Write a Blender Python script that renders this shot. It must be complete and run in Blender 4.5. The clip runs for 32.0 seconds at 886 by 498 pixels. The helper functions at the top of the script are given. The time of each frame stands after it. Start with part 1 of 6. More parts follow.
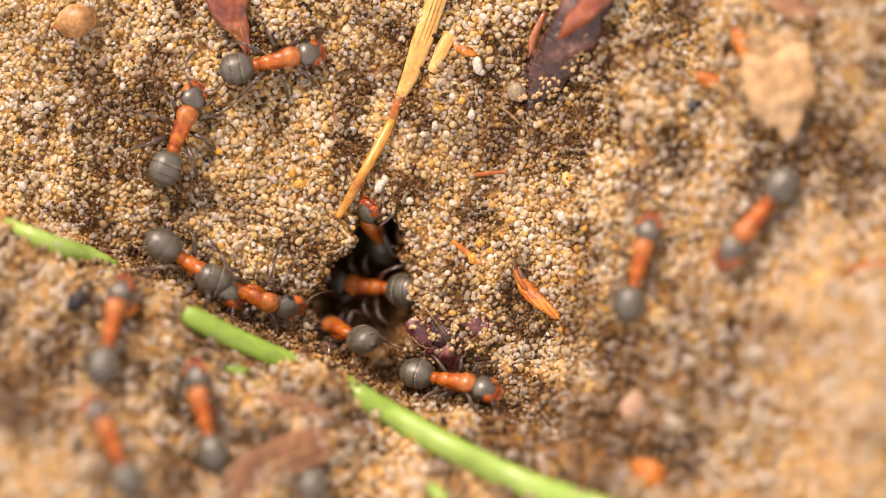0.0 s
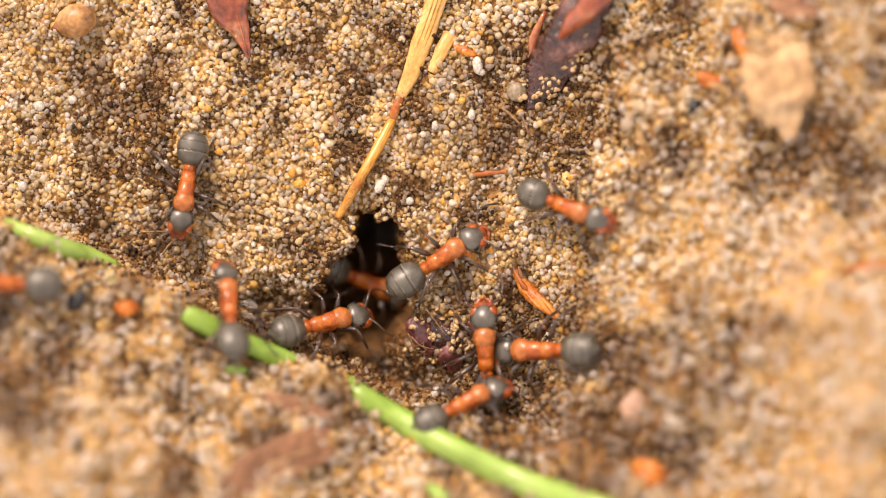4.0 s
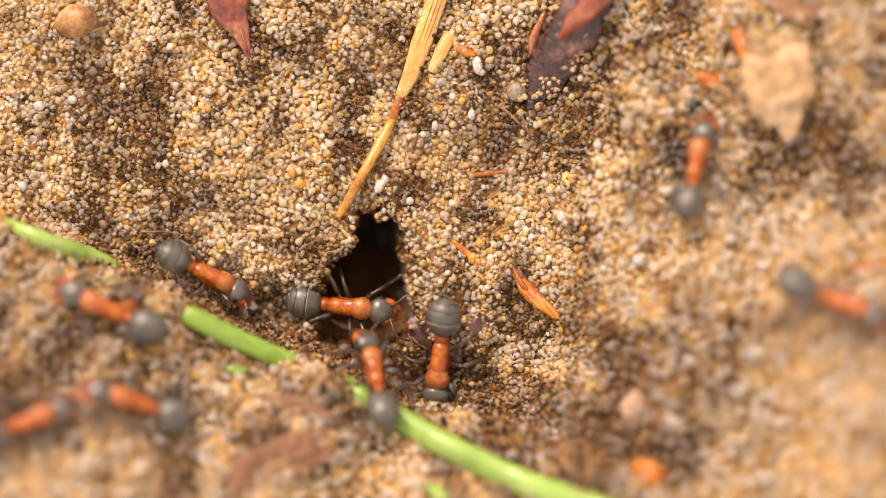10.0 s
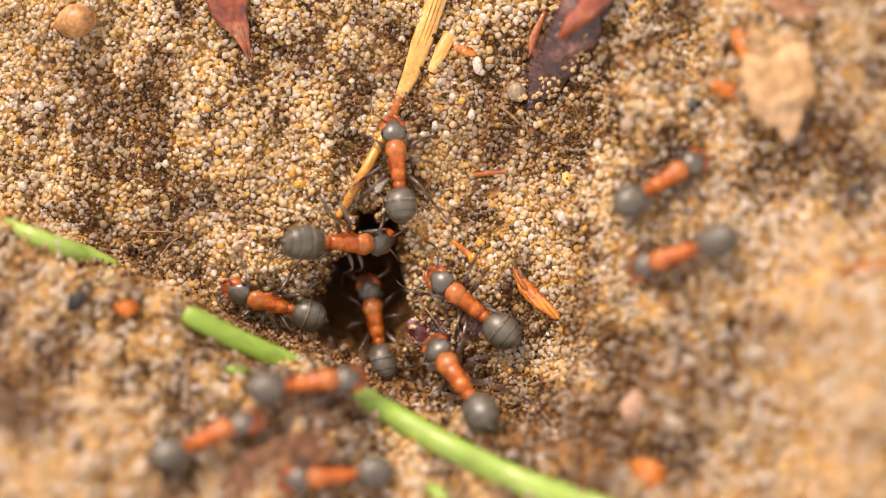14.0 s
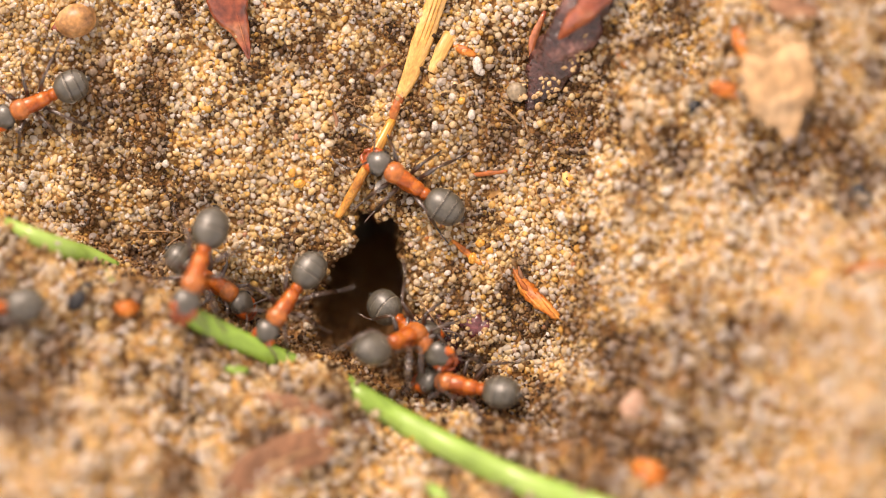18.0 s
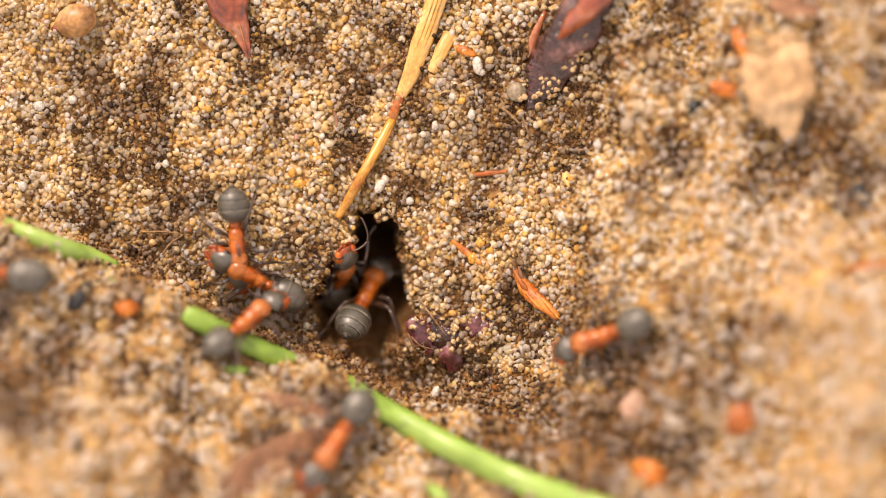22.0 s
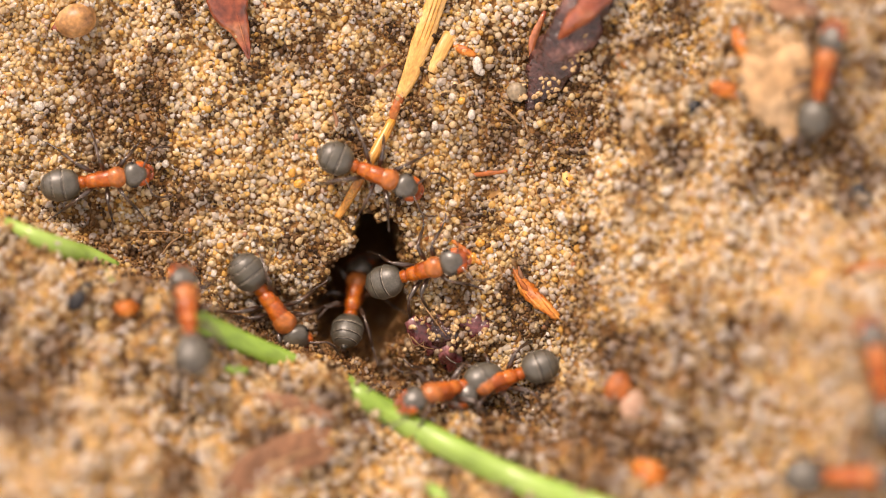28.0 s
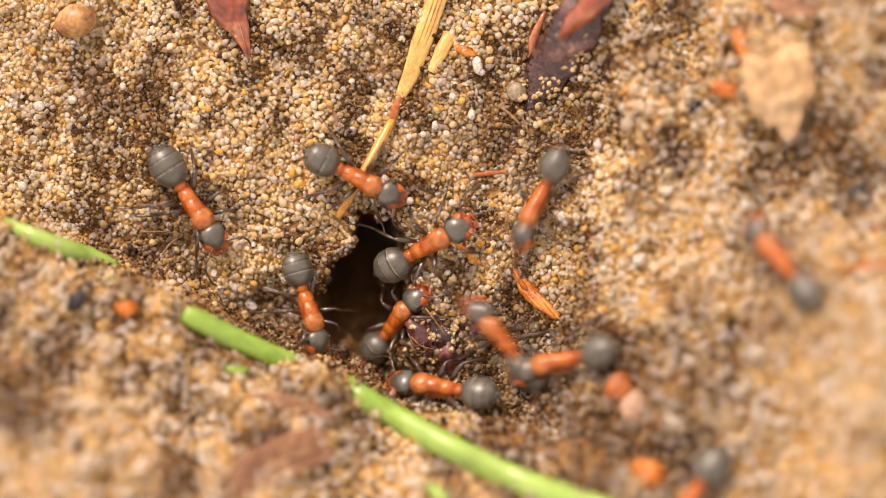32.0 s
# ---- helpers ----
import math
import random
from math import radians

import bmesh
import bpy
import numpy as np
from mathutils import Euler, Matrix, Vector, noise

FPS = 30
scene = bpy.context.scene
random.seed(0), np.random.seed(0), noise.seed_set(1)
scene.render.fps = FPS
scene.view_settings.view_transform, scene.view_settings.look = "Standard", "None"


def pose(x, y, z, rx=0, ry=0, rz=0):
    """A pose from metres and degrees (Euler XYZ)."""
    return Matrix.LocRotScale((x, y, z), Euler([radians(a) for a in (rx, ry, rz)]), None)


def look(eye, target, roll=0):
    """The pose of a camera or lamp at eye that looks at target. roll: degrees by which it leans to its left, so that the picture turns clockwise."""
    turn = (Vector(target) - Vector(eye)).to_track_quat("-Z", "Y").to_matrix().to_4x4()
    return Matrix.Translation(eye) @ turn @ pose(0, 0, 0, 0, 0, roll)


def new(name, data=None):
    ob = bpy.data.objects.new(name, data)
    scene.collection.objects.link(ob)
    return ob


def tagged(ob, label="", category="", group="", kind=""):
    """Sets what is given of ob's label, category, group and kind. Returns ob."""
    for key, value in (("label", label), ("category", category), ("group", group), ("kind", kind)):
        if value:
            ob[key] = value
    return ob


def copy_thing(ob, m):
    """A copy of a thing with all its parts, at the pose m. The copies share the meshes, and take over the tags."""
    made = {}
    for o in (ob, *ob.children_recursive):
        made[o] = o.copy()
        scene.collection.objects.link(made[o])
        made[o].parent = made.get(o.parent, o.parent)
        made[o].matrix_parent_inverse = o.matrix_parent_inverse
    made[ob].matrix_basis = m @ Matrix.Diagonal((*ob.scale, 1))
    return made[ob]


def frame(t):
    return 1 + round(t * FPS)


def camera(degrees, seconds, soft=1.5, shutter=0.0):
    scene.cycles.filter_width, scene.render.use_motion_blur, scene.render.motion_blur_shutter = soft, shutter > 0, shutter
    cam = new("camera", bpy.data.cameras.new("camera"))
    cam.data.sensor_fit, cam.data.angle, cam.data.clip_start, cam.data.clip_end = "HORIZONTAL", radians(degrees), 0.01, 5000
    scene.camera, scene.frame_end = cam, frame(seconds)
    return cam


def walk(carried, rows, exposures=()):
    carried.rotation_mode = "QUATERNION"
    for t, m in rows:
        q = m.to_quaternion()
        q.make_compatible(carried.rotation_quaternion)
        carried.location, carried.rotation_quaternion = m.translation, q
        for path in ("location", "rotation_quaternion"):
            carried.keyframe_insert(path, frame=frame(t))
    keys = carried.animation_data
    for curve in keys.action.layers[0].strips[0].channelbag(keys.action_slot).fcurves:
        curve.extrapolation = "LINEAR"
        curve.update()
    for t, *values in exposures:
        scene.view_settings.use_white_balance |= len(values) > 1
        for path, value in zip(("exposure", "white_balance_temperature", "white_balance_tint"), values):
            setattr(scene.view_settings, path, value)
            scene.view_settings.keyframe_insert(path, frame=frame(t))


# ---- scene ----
cam = camera(18, 32.0, soft=1.0, shutter=0.5)

# The site is a sand bank that leans LEAN degrees towards the viewer. Places on it are given in millimetres:
# u across the bank, v up the bank, w out of it.
MM = 0.001
LEAN = radians(20)
REACH = 165.0  # from the lens to the bank


def ease(x):
    x = np.clip(x, 0, 1)
    return x * x * (3 - 2 * x)


def bank(u, v, w):
    """World place, in metres, of a place on the bank; the lean fades out far from the nest."""
    u, v, w = (np.asarray(a, float) for a in (u, v, w))
    far = np.maximum(np.abs(v) - 35, 0)
    held = np.sign(v) * (np.minimum(np.abs(v), 35) + 15 * np.tanh(far / 15))
    held = held * np.exp(-(np.maximum(np.hypot(u, v) - 55, 0) / 90) ** 2)
    return np.stack([u + 0 * v, v * np.cos(LEAN) - w * np.sin(LEAN), held * np.sin(LEAN) + w * np.cos(LEAN)], -1) * MM


BANK = Matrix.Rotation(LEAN, 4, "X")

EYE = bank(0, 0, REACH)
stand = look(EYE, (0, 0, 0))
# the daylight drifts a little: seconds, stops
LIGHT = [(0, 0.0), (2, 0.03), (6, 0.08), (8, 0.0), (14, -0.01), (17, 0.03), (19.5, 0.09), (21, 0.06), (23, 0.0), (25, -0.03), (32, 0.0)]
walk(cam, [(0, stand), (32, stand)], exposures=[(t, 1.03 + e, 7900, 25) for t, e in LIGHT])
cam.data.dof.use_dof = True
cam.data.dof.focus_distance = (REACH - 0.5) * MM
cam.data.dof.aperture_fstop = 7.0

# ---- light: a bright overcast sky, the sun behind thin cloud ----
world = bpy.data.worlds.new("overcast_sky")
scene.world = world
world.use_nodes = True
wn = world.node_tree.nodes
wl = world.node_tree.links
sky = wn.new("ShaderNodeTexSky")
sky.sky_type, sky.sun_disc = "NISHITA", False
SUN_UP, SUN_FROM = 58, -35
sky.sun_elevation, sky.sun_rotation = radians(SUN_UP), radians(SUN_FROM)
cloud = wn.new("ShaderNodeHueSaturation")
cloud.inputs["Saturation"].default_value = 0.08
wl.new(sky.outputs[0], cloud.inputs["Color"])
wl.new(cloud.outputs[0], wn["Background"].inputs[0])
wn["Background"].inputs[1].default_value = 0.15
sun_data = bpy.data.lights.new("sun", "SUN")
sun_data.energy, sun_data.angle, sun_data.color = 1.5, radians(13), (1.0, 0.93, 0.82)
sun = new("sun", sun_data)
away = Vector((math.sin(radians(SUN_FROM)) * math.cos(radians(SUN_UP)), math.cos(radians(SUN_FROM)) * math.cos(radians(SUN_UP)), math.sin(radians(SUN_UP))))
sun.matrix_world = look(away, (0, 0, 0))


# ---- materials ----
def shader(name, rough=0.6, spec=0.5):
    m = bpy.data.materials.new(name)
    m.use_nodes = True
    b = m.node_tree.nodes["Principled BSDF"]
    b.inputs["Roughness"].default_value = rough
    b.inputs["Specular IOR Level"].default_value = spec
    return m, m.node_tree.nodes, m.node_tree.links, b


def ramp(nodes, stops, hard=False):
    r = nodes.new("ShaderNodeValToRGB")
    if hard:
        r.color_ramp.interpolation = "CONSTANT"
    el = r.color_ramp.elements
    el[0].position, el[0].color = stops[0][0], (*stops[0][1], 1)
    el[1].position, el[1].color = stops[-1][0], (*stops[-1][1], 1)
    for at, c in stops[1:-1]:
        el.new(at).color = (*c, 1)
    return r


def grain_noise(nodes, links, scale, detail=4, space="Object", stretch=(1, 1, 1), turn=0.0):
    n = nodes.new("ShaderNodeTexNoise")
    n.inputs["Scale"].default_value, n.inputs["Detail"].default_value = scale, detail
    co = nodes.new("ShaderNodeTexCoord")
    mp = nodes.new("ShaderNodeMapping")
    mp.inputs["Scale"].default_value = stretch
    first = nodes.new("ShaderNodeMapping")
    first.inputs["Rotation"].default_value = (0, 0, turn)
    links.new(co.outputs[space], first.inputs[0])
    links.new(first.outputs[0], mp.inputs[0])
    links.new(mp.outputs[0], n.inputs["Vector"])
    return n


def bumped(nodes, links, b, src, depth, strength=0.5):
    k = nodes.new("ShaderNodeBump")
    k.inputs["Strength"].default_value, k.inputs["Distance"].default_value = strength, depth
    links.new(src, k.inputs["Height"])
    links.new(k.outputs[0], b.inputs["Normal"])


def mixed(nodes, links, fac, a, b, mode="MIX"):
    m = nodes.new("ShaderNodeMix")
    m.data_type, m.blend_type = "RGBA", mode
    for sock, val in ((m.inputs[0], fac), (m.inputs[6], a), (m.inputs[7], b)):
        if isinstance(val, (int, float)):
            sock.default_value = val
        elif isinstance(val, tuple):
            sock.default_value = (*val, 1)
        else:
            links.new(val, sock)
    return m.outputs[2]


def plain(name, dark, mid, light, scale=900, rough=0.55, spec=0.4, bump=0.00004, stretch=(1, 1, 1), coat=0.0, turn=0.0, low=0.55):
    """A matter whose tone wanders between three colours at two scales, with fine relief."""
    m, n, l, b = shader(name, rough, spec)
    a = grain_noise(n, l, scale, 5, stretch=stretch, turn=turn)
    c = ramp(n, [(0.28, dark), (0.5, mid), (0.72, light)])
    l.new(a.outputs[0], c.inputs[0])
    f = grain_noise(n, l, scale * 7, 3, stretch=stretch, turn=turn)
    g = ramp(n, [(0.3, (low, low, low)), (0.7, (1.2, 1.2, 1.2))])
    l.new(f.outputs[0], g.inputs[0])
    l.new(mixed(n, l, 1.0, c.outputs[0], g.outputs[0], "MULTIPLY"), b.inputs["Base Color"])
    bumped(n, l, b, f.outputs[0], bump, 0.6)
    b.inputs["Coat Weight"].default_value = coat
    b.inputs["Coat Roughness"].default_value = 0.15
    return m


def sand_matter(name, stops, rough=0.3, clear=0.0, single=False):
    """Quartz grains: each grain has its own tone, with films of clay and darker soil on some sides."""
    m, n, l, b = shader(name, rough, 0.36)
    geo = n.new("ShaderNodeNewGeometry")
    c = ramp(n, stops)
    if single:
        l.new(n.new("ShaderNodeObjectInfo").outputs["Random"], c.inputs[0])
    else:
        l.new(geo.outputs["Random Per Island"], c.inputs[0])
    soil = grain_noise(n, l, 160, 6)
    dirt_shade = n.new("ShaderNodeAttribute")
    dirt_shade.attribute_name = "soil"
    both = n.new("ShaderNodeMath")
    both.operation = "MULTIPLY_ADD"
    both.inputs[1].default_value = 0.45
    l.new(dirt_shade.outputs["Fac"], both.inputs[0])
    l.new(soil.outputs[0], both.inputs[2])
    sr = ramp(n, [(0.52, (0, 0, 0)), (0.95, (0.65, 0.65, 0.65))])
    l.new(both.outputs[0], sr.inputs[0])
    film = grain_noise(n, l, 3500, 3)
    fr = ramp(n, [(0.48, (0, 0, 0)), (0.8, (0.3, 0.3, 0.3))])
    l.new(film.outputs[0], fr.inputs[0])
    col = mixed(n, l, fr.outputs[0], c.outputs[0], (0.56, 0.27, 0.075))
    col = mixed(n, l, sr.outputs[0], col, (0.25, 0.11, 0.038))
    l.new(col, b.inputs["Base Color"])
    bumped(n, l, b, film.outputs[0], 0.00004, 0.5)
    b.inputs["Transmission Weight"].default_value = clear
    b.inputs["IOR"].default_value = 1.45
    # light soaks through the grains and comes out golden on the far side
    soak = n.new("ShaderNodeBsdfTranslucent")
    l.new(col, soak.inputs["Color"])
    blend = n.new("ShaderNodeMixShader")
    blend.inputs[0].default_value = 0.36
    l.new(b.outputs[0], blend.inputs[1])
    l.new(soak.outputs[0], blend.inputs[2])
    l.new(blend.outputs[0], n["Material Output"].inputs["Surface"])
    return m


CREAM, STRAW, AMBER, RUST = (0.94, 0.78, 0.5), (0.91, 0.67, 0.3), (0.88, 0.52, 0.12), (0.6, 0.21, 0.05)
MILK, CLEAR, GREY, BROWN = (0.98, 0.95, 0.88), (0.84, 0.66, 0.38), (0.48, 0.38, 0.24), (0.22, 0.125, 0.05)
QUARTZ = sand_matter("quartz_sand", [(0.0, BROWN), (0.03, GREY), (0.09, CLEAR), (0.2, CREAM), (0.3, STRAW), (0.42, CREAM), (0.5, STRAW), (0.6, AMBER), (0.68, STRAW), (0.78, CREAM), (0.8, CLEAR), (0.83, MILK), (0.975, MILK), (1.0, RUST)], 0.2, 0.14)
GLASSY = sand_matter("clear_quartz", [(0.0, (0.93, 0.8, 0.57)), (0.3, (0.97, 0.93, 0.85)), (0.6, (0.93, 0.76, 0.46)), (0.85, (0.98, 0.97, 0.94)), (1.0, (0.88, 0.6, 0.24))], 0.1, 0.4)
LARGE = sand_matter("large_quartz", [(0.0, STRAW), (0.25, CREAM), (0.45, MILK), (0.6, CLEAR), (0.8, AMBER), (1.0, CREAM)], 0.15, 0.25, True)
FINES = sand_matter("fine_sand", [(0.0, (0.08, 0.045, 0.02)), (0.12, BROWN), (0.3, (0.42, 0.26, 0.11)), (0.55, STRAW), (0.8, AMBER), (1.0, CREAM)], 0.35, 0.05)
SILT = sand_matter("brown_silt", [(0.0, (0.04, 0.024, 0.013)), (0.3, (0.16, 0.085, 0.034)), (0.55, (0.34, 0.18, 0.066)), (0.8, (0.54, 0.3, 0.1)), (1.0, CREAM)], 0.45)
HUMUS = plain("humus_crumbs", (0.025, 0.013, 0.007), (0.075, 0.037, 0.016), (0.22, 0.115, 0.048), 700, 0.75, 0.25)
QUARTZ_DUST = plain("stuck_grains", (0.3, 0.17, 0.07), (0.55, 0.36, 0.17), (0.72, 0.58, 0.38), 500, 0.3)
AMBER_STONE = plain("amber_quartz", (0.6, 0.24, 0.03), (0.8, 0.4, 0.07), (0.9, 0.58, 0.18), 900, 0.2, 0.5)
MILKY = plain("milky_quartz", (0.5, 0.45, 0.37), (0.66, 0.6, 0.52), (0.76, 0.72, 0.66), 1500, 0.22, 0.5)


def bed_matter():
    m, n, l, b = shader("sandy_soil", 0.85, 0.2)
    cell = n.new("ShaderNodeTexVoronoi")
    cell.inputs["Scale"].default_value = 2600
    co = n.new("ShaderNodeTexCoord")
    l.new(co.outputs["Object"], cell.inputs["Vector"])
    c = ramp(n, [(0.0, (0.24, 0.13, 0.05)), (0.35, (0.5, 0.28, 0.1)), (0.6, (0.62, 0.37, 0.14)), (0.85, (0.7, 0.46, 0.22)), (1.0, (0.76, 0.58, 0.36))])
    sep = n.new("ShaderNodeSeparateColor")
    l.new(cell.outputs["Color"], sep.inputs[0])
    l.new(sep.outputs[0], c.inputs[0])
    big = grain_noise(n, l, 90, 6)
    br = ramp(n, [(0.48, (0.05, 0.05, 0.05)), (0.75, (0.8, 0.8, 0.8))])
    dirt_shade = n.new("ShaderNodeAttribute")
    dirt_shade.attribute_name = "soil"
    both = n.new("ShaderNodeMath")
    both.operation = "MULTIPLY_ADD"
    both.inputs[1].default_value = 0.35
    l.new(dirt_shade.outputs["Fac"], both.inputs[0])
    l.new(big.outputs[0], both.inputs[2])
    l.new(both.outputs[0], br.inputs[0])
    l.new(mixed(n, l, br.outputs[0], c.outputs[0], (0.17, 0.072, 0.024)), b.inputs["Base Color"])
    bumped(n, l, b, cell.outputs["Distance"], -0.0003, 0.8)
    return m


BED = bed_matter()
STRAW_DRY = plain("dry_straw", (0.54, 0.25, 0.06), (0.7, 0.4, 0.12), (0.8, 0.54, 0.24), 1500, 0.45, 0.45, stretch=(1, 0.08, 1), coat=0.15, turn=radians(23.6), low=0.75)
STRAW_AMBER = plain("amber_straw", (0.36, 0.1, 0.012), (0.62, 0.27, 0.04), (0.76, 0.43, 0.1), 1500, 0.4, 0.5, stretch=(1, 0.08, 1), coat=0.25, turn=radians(26))
STRAW_NODE = plain("straw_node", (0.2, 0.05, 0.015), (0.45, 0.13, 0.03), (0.55, 0.25, 0.08), 600, 0.5)
GREEN = plain("green_stem", (0.17, 0.31, 0.035), (0.235, 0.395, 0.06), (0.32, 0.46, 0.12), 260, 0.42, 0.5, 0.00001, stretch=(0.4, 1.2, 1), coat=0.3, turn=radians(27), low=0.85)
HUSK_RED = plain("red_brown_husk", (0.07, 0.014, 0.01), (0.34, 0.075, 0.03), (0.66, 0.26, 0.11), 420, 0.22, 0.7, coat=0.5)
# the dark husk's pale pink tone paints glossy highlights into its colour
HUSK_DARK = plain("dark_red_husk", (0.012, 0.006, 0.006), (0.075, 0.024, 0.02), (0.36, 0.17, 0.14), 520, 0.16, 0.6, 0.0004, coat=0.5, low=0.4)
HUSK_PURPLE = plain("purple_husk", (0.03, 0.008, 0.009), (0.14, 0.026, 0.03), (0.38, 0.15, 0.15), 700, 0.25, 0.7, 0.00015, coat=0.7)
LEAF_TAN = plain("withered_leaf", (0.43, 0.255, 0.12), (0.56, 0.355, 0.185), (0.67, 0.475, 0.29), 240, 0.6, 0.3)
LEAF_BROWN = plain("rotten_leaf", (0.13, 0.06, 0.03), (0.29, 0.14, 0.075), (0.46, 0.27, 0.15), 400, 0.65, 0.3)
CHIP = plain("orange_bark", (0.24, 0.05, 0.008), (0.6, 0.17, 0.022), (0.74, 0.31, 0.06), 900, 0.42, 0.45)
SEED_TAN = plain("seed_coat", (0.09, 0.028, 0.01), (0.5, 0.25, 0.09), (0.74, 0.52, 0.28), 520, 0.35, 0.5)
BLACK_SEED = plain("black_seed", (0.008, 0.008, 0.01), (0.02, 0.02, 0.022), (0.05, 0.05, 0.055), 700, 0.45)
ROOT = plain("rootlet", (0.12, 0.06, 0.025), (0.35, 0.2, 0.09), (0.5, 0.33, 0.17), 800, 0.6)
PEBBLE = plain("grey_pebble", (0.2, 0.15, 0.09), (0.34, 0.27, 0.18), (0.48, 0.4, 0.29), 600, 0.4)
PINK = plain("pink_flake", (0.38, 0.2, 0.13), (0.53, 0.34, 0.24), (0.66, 0.48, 0.38), 600, 0.45)
GASTER = plain("gaster_cuticle", (0.05, 0.045, 0.032), (0.085, 0.077, 0.056), (0.12, 0.11, 0.082), 1100, 0.4, 1.0, 0.000012)
GASTER_RIM = plain("segment_rim", (0.2, 0.17, 0.13), (0.38, 0.33, 0.26), (0.55, 0.5, 0.42), 900, 0.3)
GASTER_BAND = plain("gaster_band", (0.012, 0.01, 0.008), (0.026, 0.022, 0.016), (0.05, 0.043, 0.032), 900, 0.3, 0.6, 0.00001)
THORAX = plain("orange_cuticle", (0.17, 0.028, 0.006), (0.49, 0.103, 0.009), (0.7, 0.235, 0.028), 1100, 0.3, 0.5, 0.00003, coat=0.2, low=0.5)
PRONOTUM = plain("brown_orange_cuticle", (0.22, 0.058, 0.018), (0.52, 0.16, 0.034), (0.7, 0.29, 0.085), 800, 0.32, 0.5, 0.00003, coat=0.15, low=0.6)
HEAD_TOP = plain("dark_head_cuticle", (0.045, 0.04, 0.03), (0.085, 0.077, 0.058), (0.14, 0.125, 0.1), 1100, 0.34, 1.0, 0.00001)
FACE = plain("red_face", (0.14, 0.022, 0.008), (0.36, 0.07, 0.016), (0.5, 0.13, 0.035), 900, 0.28, 0.6, 0.00001)
CHEEK = plain("orange_cheek", (0.22, 0.035, 0.01), (0.5, 0.1, 0.012), (0.64, 0.19, 0.03), 900, 0.3, 0.45, 0.00001, coat=0.15, low=0.7)
LIMB = plain("leg_cuticle", (0.02, 0.012, 0.008), (0.05, 0.028, 0.018), (0.13, 0.07, 0.042), 1200, 0.28, 0.9, 0.00001, coat=0.35)
EYE_BLACK = plain("eye_black", (0.006, 0.006, 0.007), (0.01, 0.01, 0.012), (0.02, 0.02, 0.022), 1500, 0.15)


# ---- shape helpers ----
def loft(path, wide, thick, sides=10, up=(0, 0, 1), wobble=0.0, bm=None, flat=1.0):
    """A closed skin of oval rings along a path; wide and thick are the half axes at each place."""
    bm = bm or bmesh.new()
    pts = [Vector(p) for p in path]
    rings = []
    for i, p in enumerate(pts):
        fore = (pts[min(i + 1, len(pts) - 1)] - pts[max(i - 1, 0)]).normalized()
        side = Vector(up).cross(fore)
        side = side.normalized() if side.length > 1e-6 else Vector((0, 1, 0))
        top = fore.cross(side)
        ring = []
        for k in range(sides):
            a = 2 * math.pi * k / sides
            r = 1 + wobble * noise.noise(p * 1.3 + Vector((math.cos(a) * 1.7, math.sin(a) * 1.7, i * 0.37)))
            ca, sa = math.cos(a), math.sin(a)
            ring.append(bm.verts.new(p + side * (wide[i] * r * ca) + top * (thick[i] * r * (sa if sa > 0 else sa * flat))))
        rings.append(ring)
    for a, b in zip(rings, rings[1:]):
        for k in range(sides):
            bm.faces.new((a[k], a[(k + 1) % sides], b[(k + 1) % sides], b[k]))
    bm.faces.new(list(reversed(rings[0])))
    bm.faces.new(rings[-1])
    return bm


def smooth_path(knots, steps):
    """Points along a soft curve through the knots."""
    ks = [Vector(k) for k in knots]
    ks = [ks[0] * 2 - ks[1]] + ks + [ks[-1] * 2 - ks[-2]]
    out = []
    for i in range(1, len(ks) - 2):
        p0, p1, p2, p3 = ks[i - 1:i + 3]
        for s in range(steps):
            t = s / steps
            out.append(0.5 * ((2 * p1) + (p2 - p0) * t + (2 * p0 - 5 * p1 + 4 * p2 - p3) * t * t + (3 * p1 - p0 - 3 * p2 + p3) * t ** 3))
    return out + [ks[-2]]


def spread(values, n):
    return list(np.interp(np.linspace(0, 1, n), np.linspace(0, 1, len(values)), values))


def skin(name, bm, material, parent=None, at=None, scale=MM, label=""):
    """Links a bmesh drawn in millimetres as one smooth mesh object."""
    bmesh.ops.recalc_face_normals(bm, faces=bm.faces)
    bmesh.ops.scale(bm, vec=(scale,) * 3, verts=bm.verts)
    me = bpy.data.meshes.new(name)
    bm.to_mesh(me)
    bm.free()
    me.materials.append(material)
    me.shade_smooth()
    ob = new(name, me)
    if parent:
        ob.parent = parent
    if at is not None:
        ob.matrix_basis = at
    if label:
        tagged(ob, label)
    return ob


def part(name, bm, material, parent, label=""):
    return skin(name, bm, material, parent, label=label)


# ---- the bank's relief ----
waves = np.random.RandomState(4)


def ripple(u, v, size, count=24):
    """Soft random relief of about unit height, with lumps of that size in millimetres."""
    total = np.zeros(np.broadcast(u, v).shape)
    for _ in range(count):
        a, ph, k = waves.uniform(0, 2 * np.pi), waves.uniform(0, 2 * np.pi), 2 * np.pi / size * waves.uniform(0.6, 1.5)
        total = total + np.sin(k * (np.cos(a) * u + np.sin(a) * v) + ph)
    return total / np.sqrt(count / 2)


def lump(u, v, cu, cv, ru, rv=None):
    return np.exp(-((u - cu) / ru) ** 2 - ((v - cv) / (rv or ru)) ** 2)


HOLE_U, HOLE_V, HOLE_R = -4.4, -2.35, 5.1


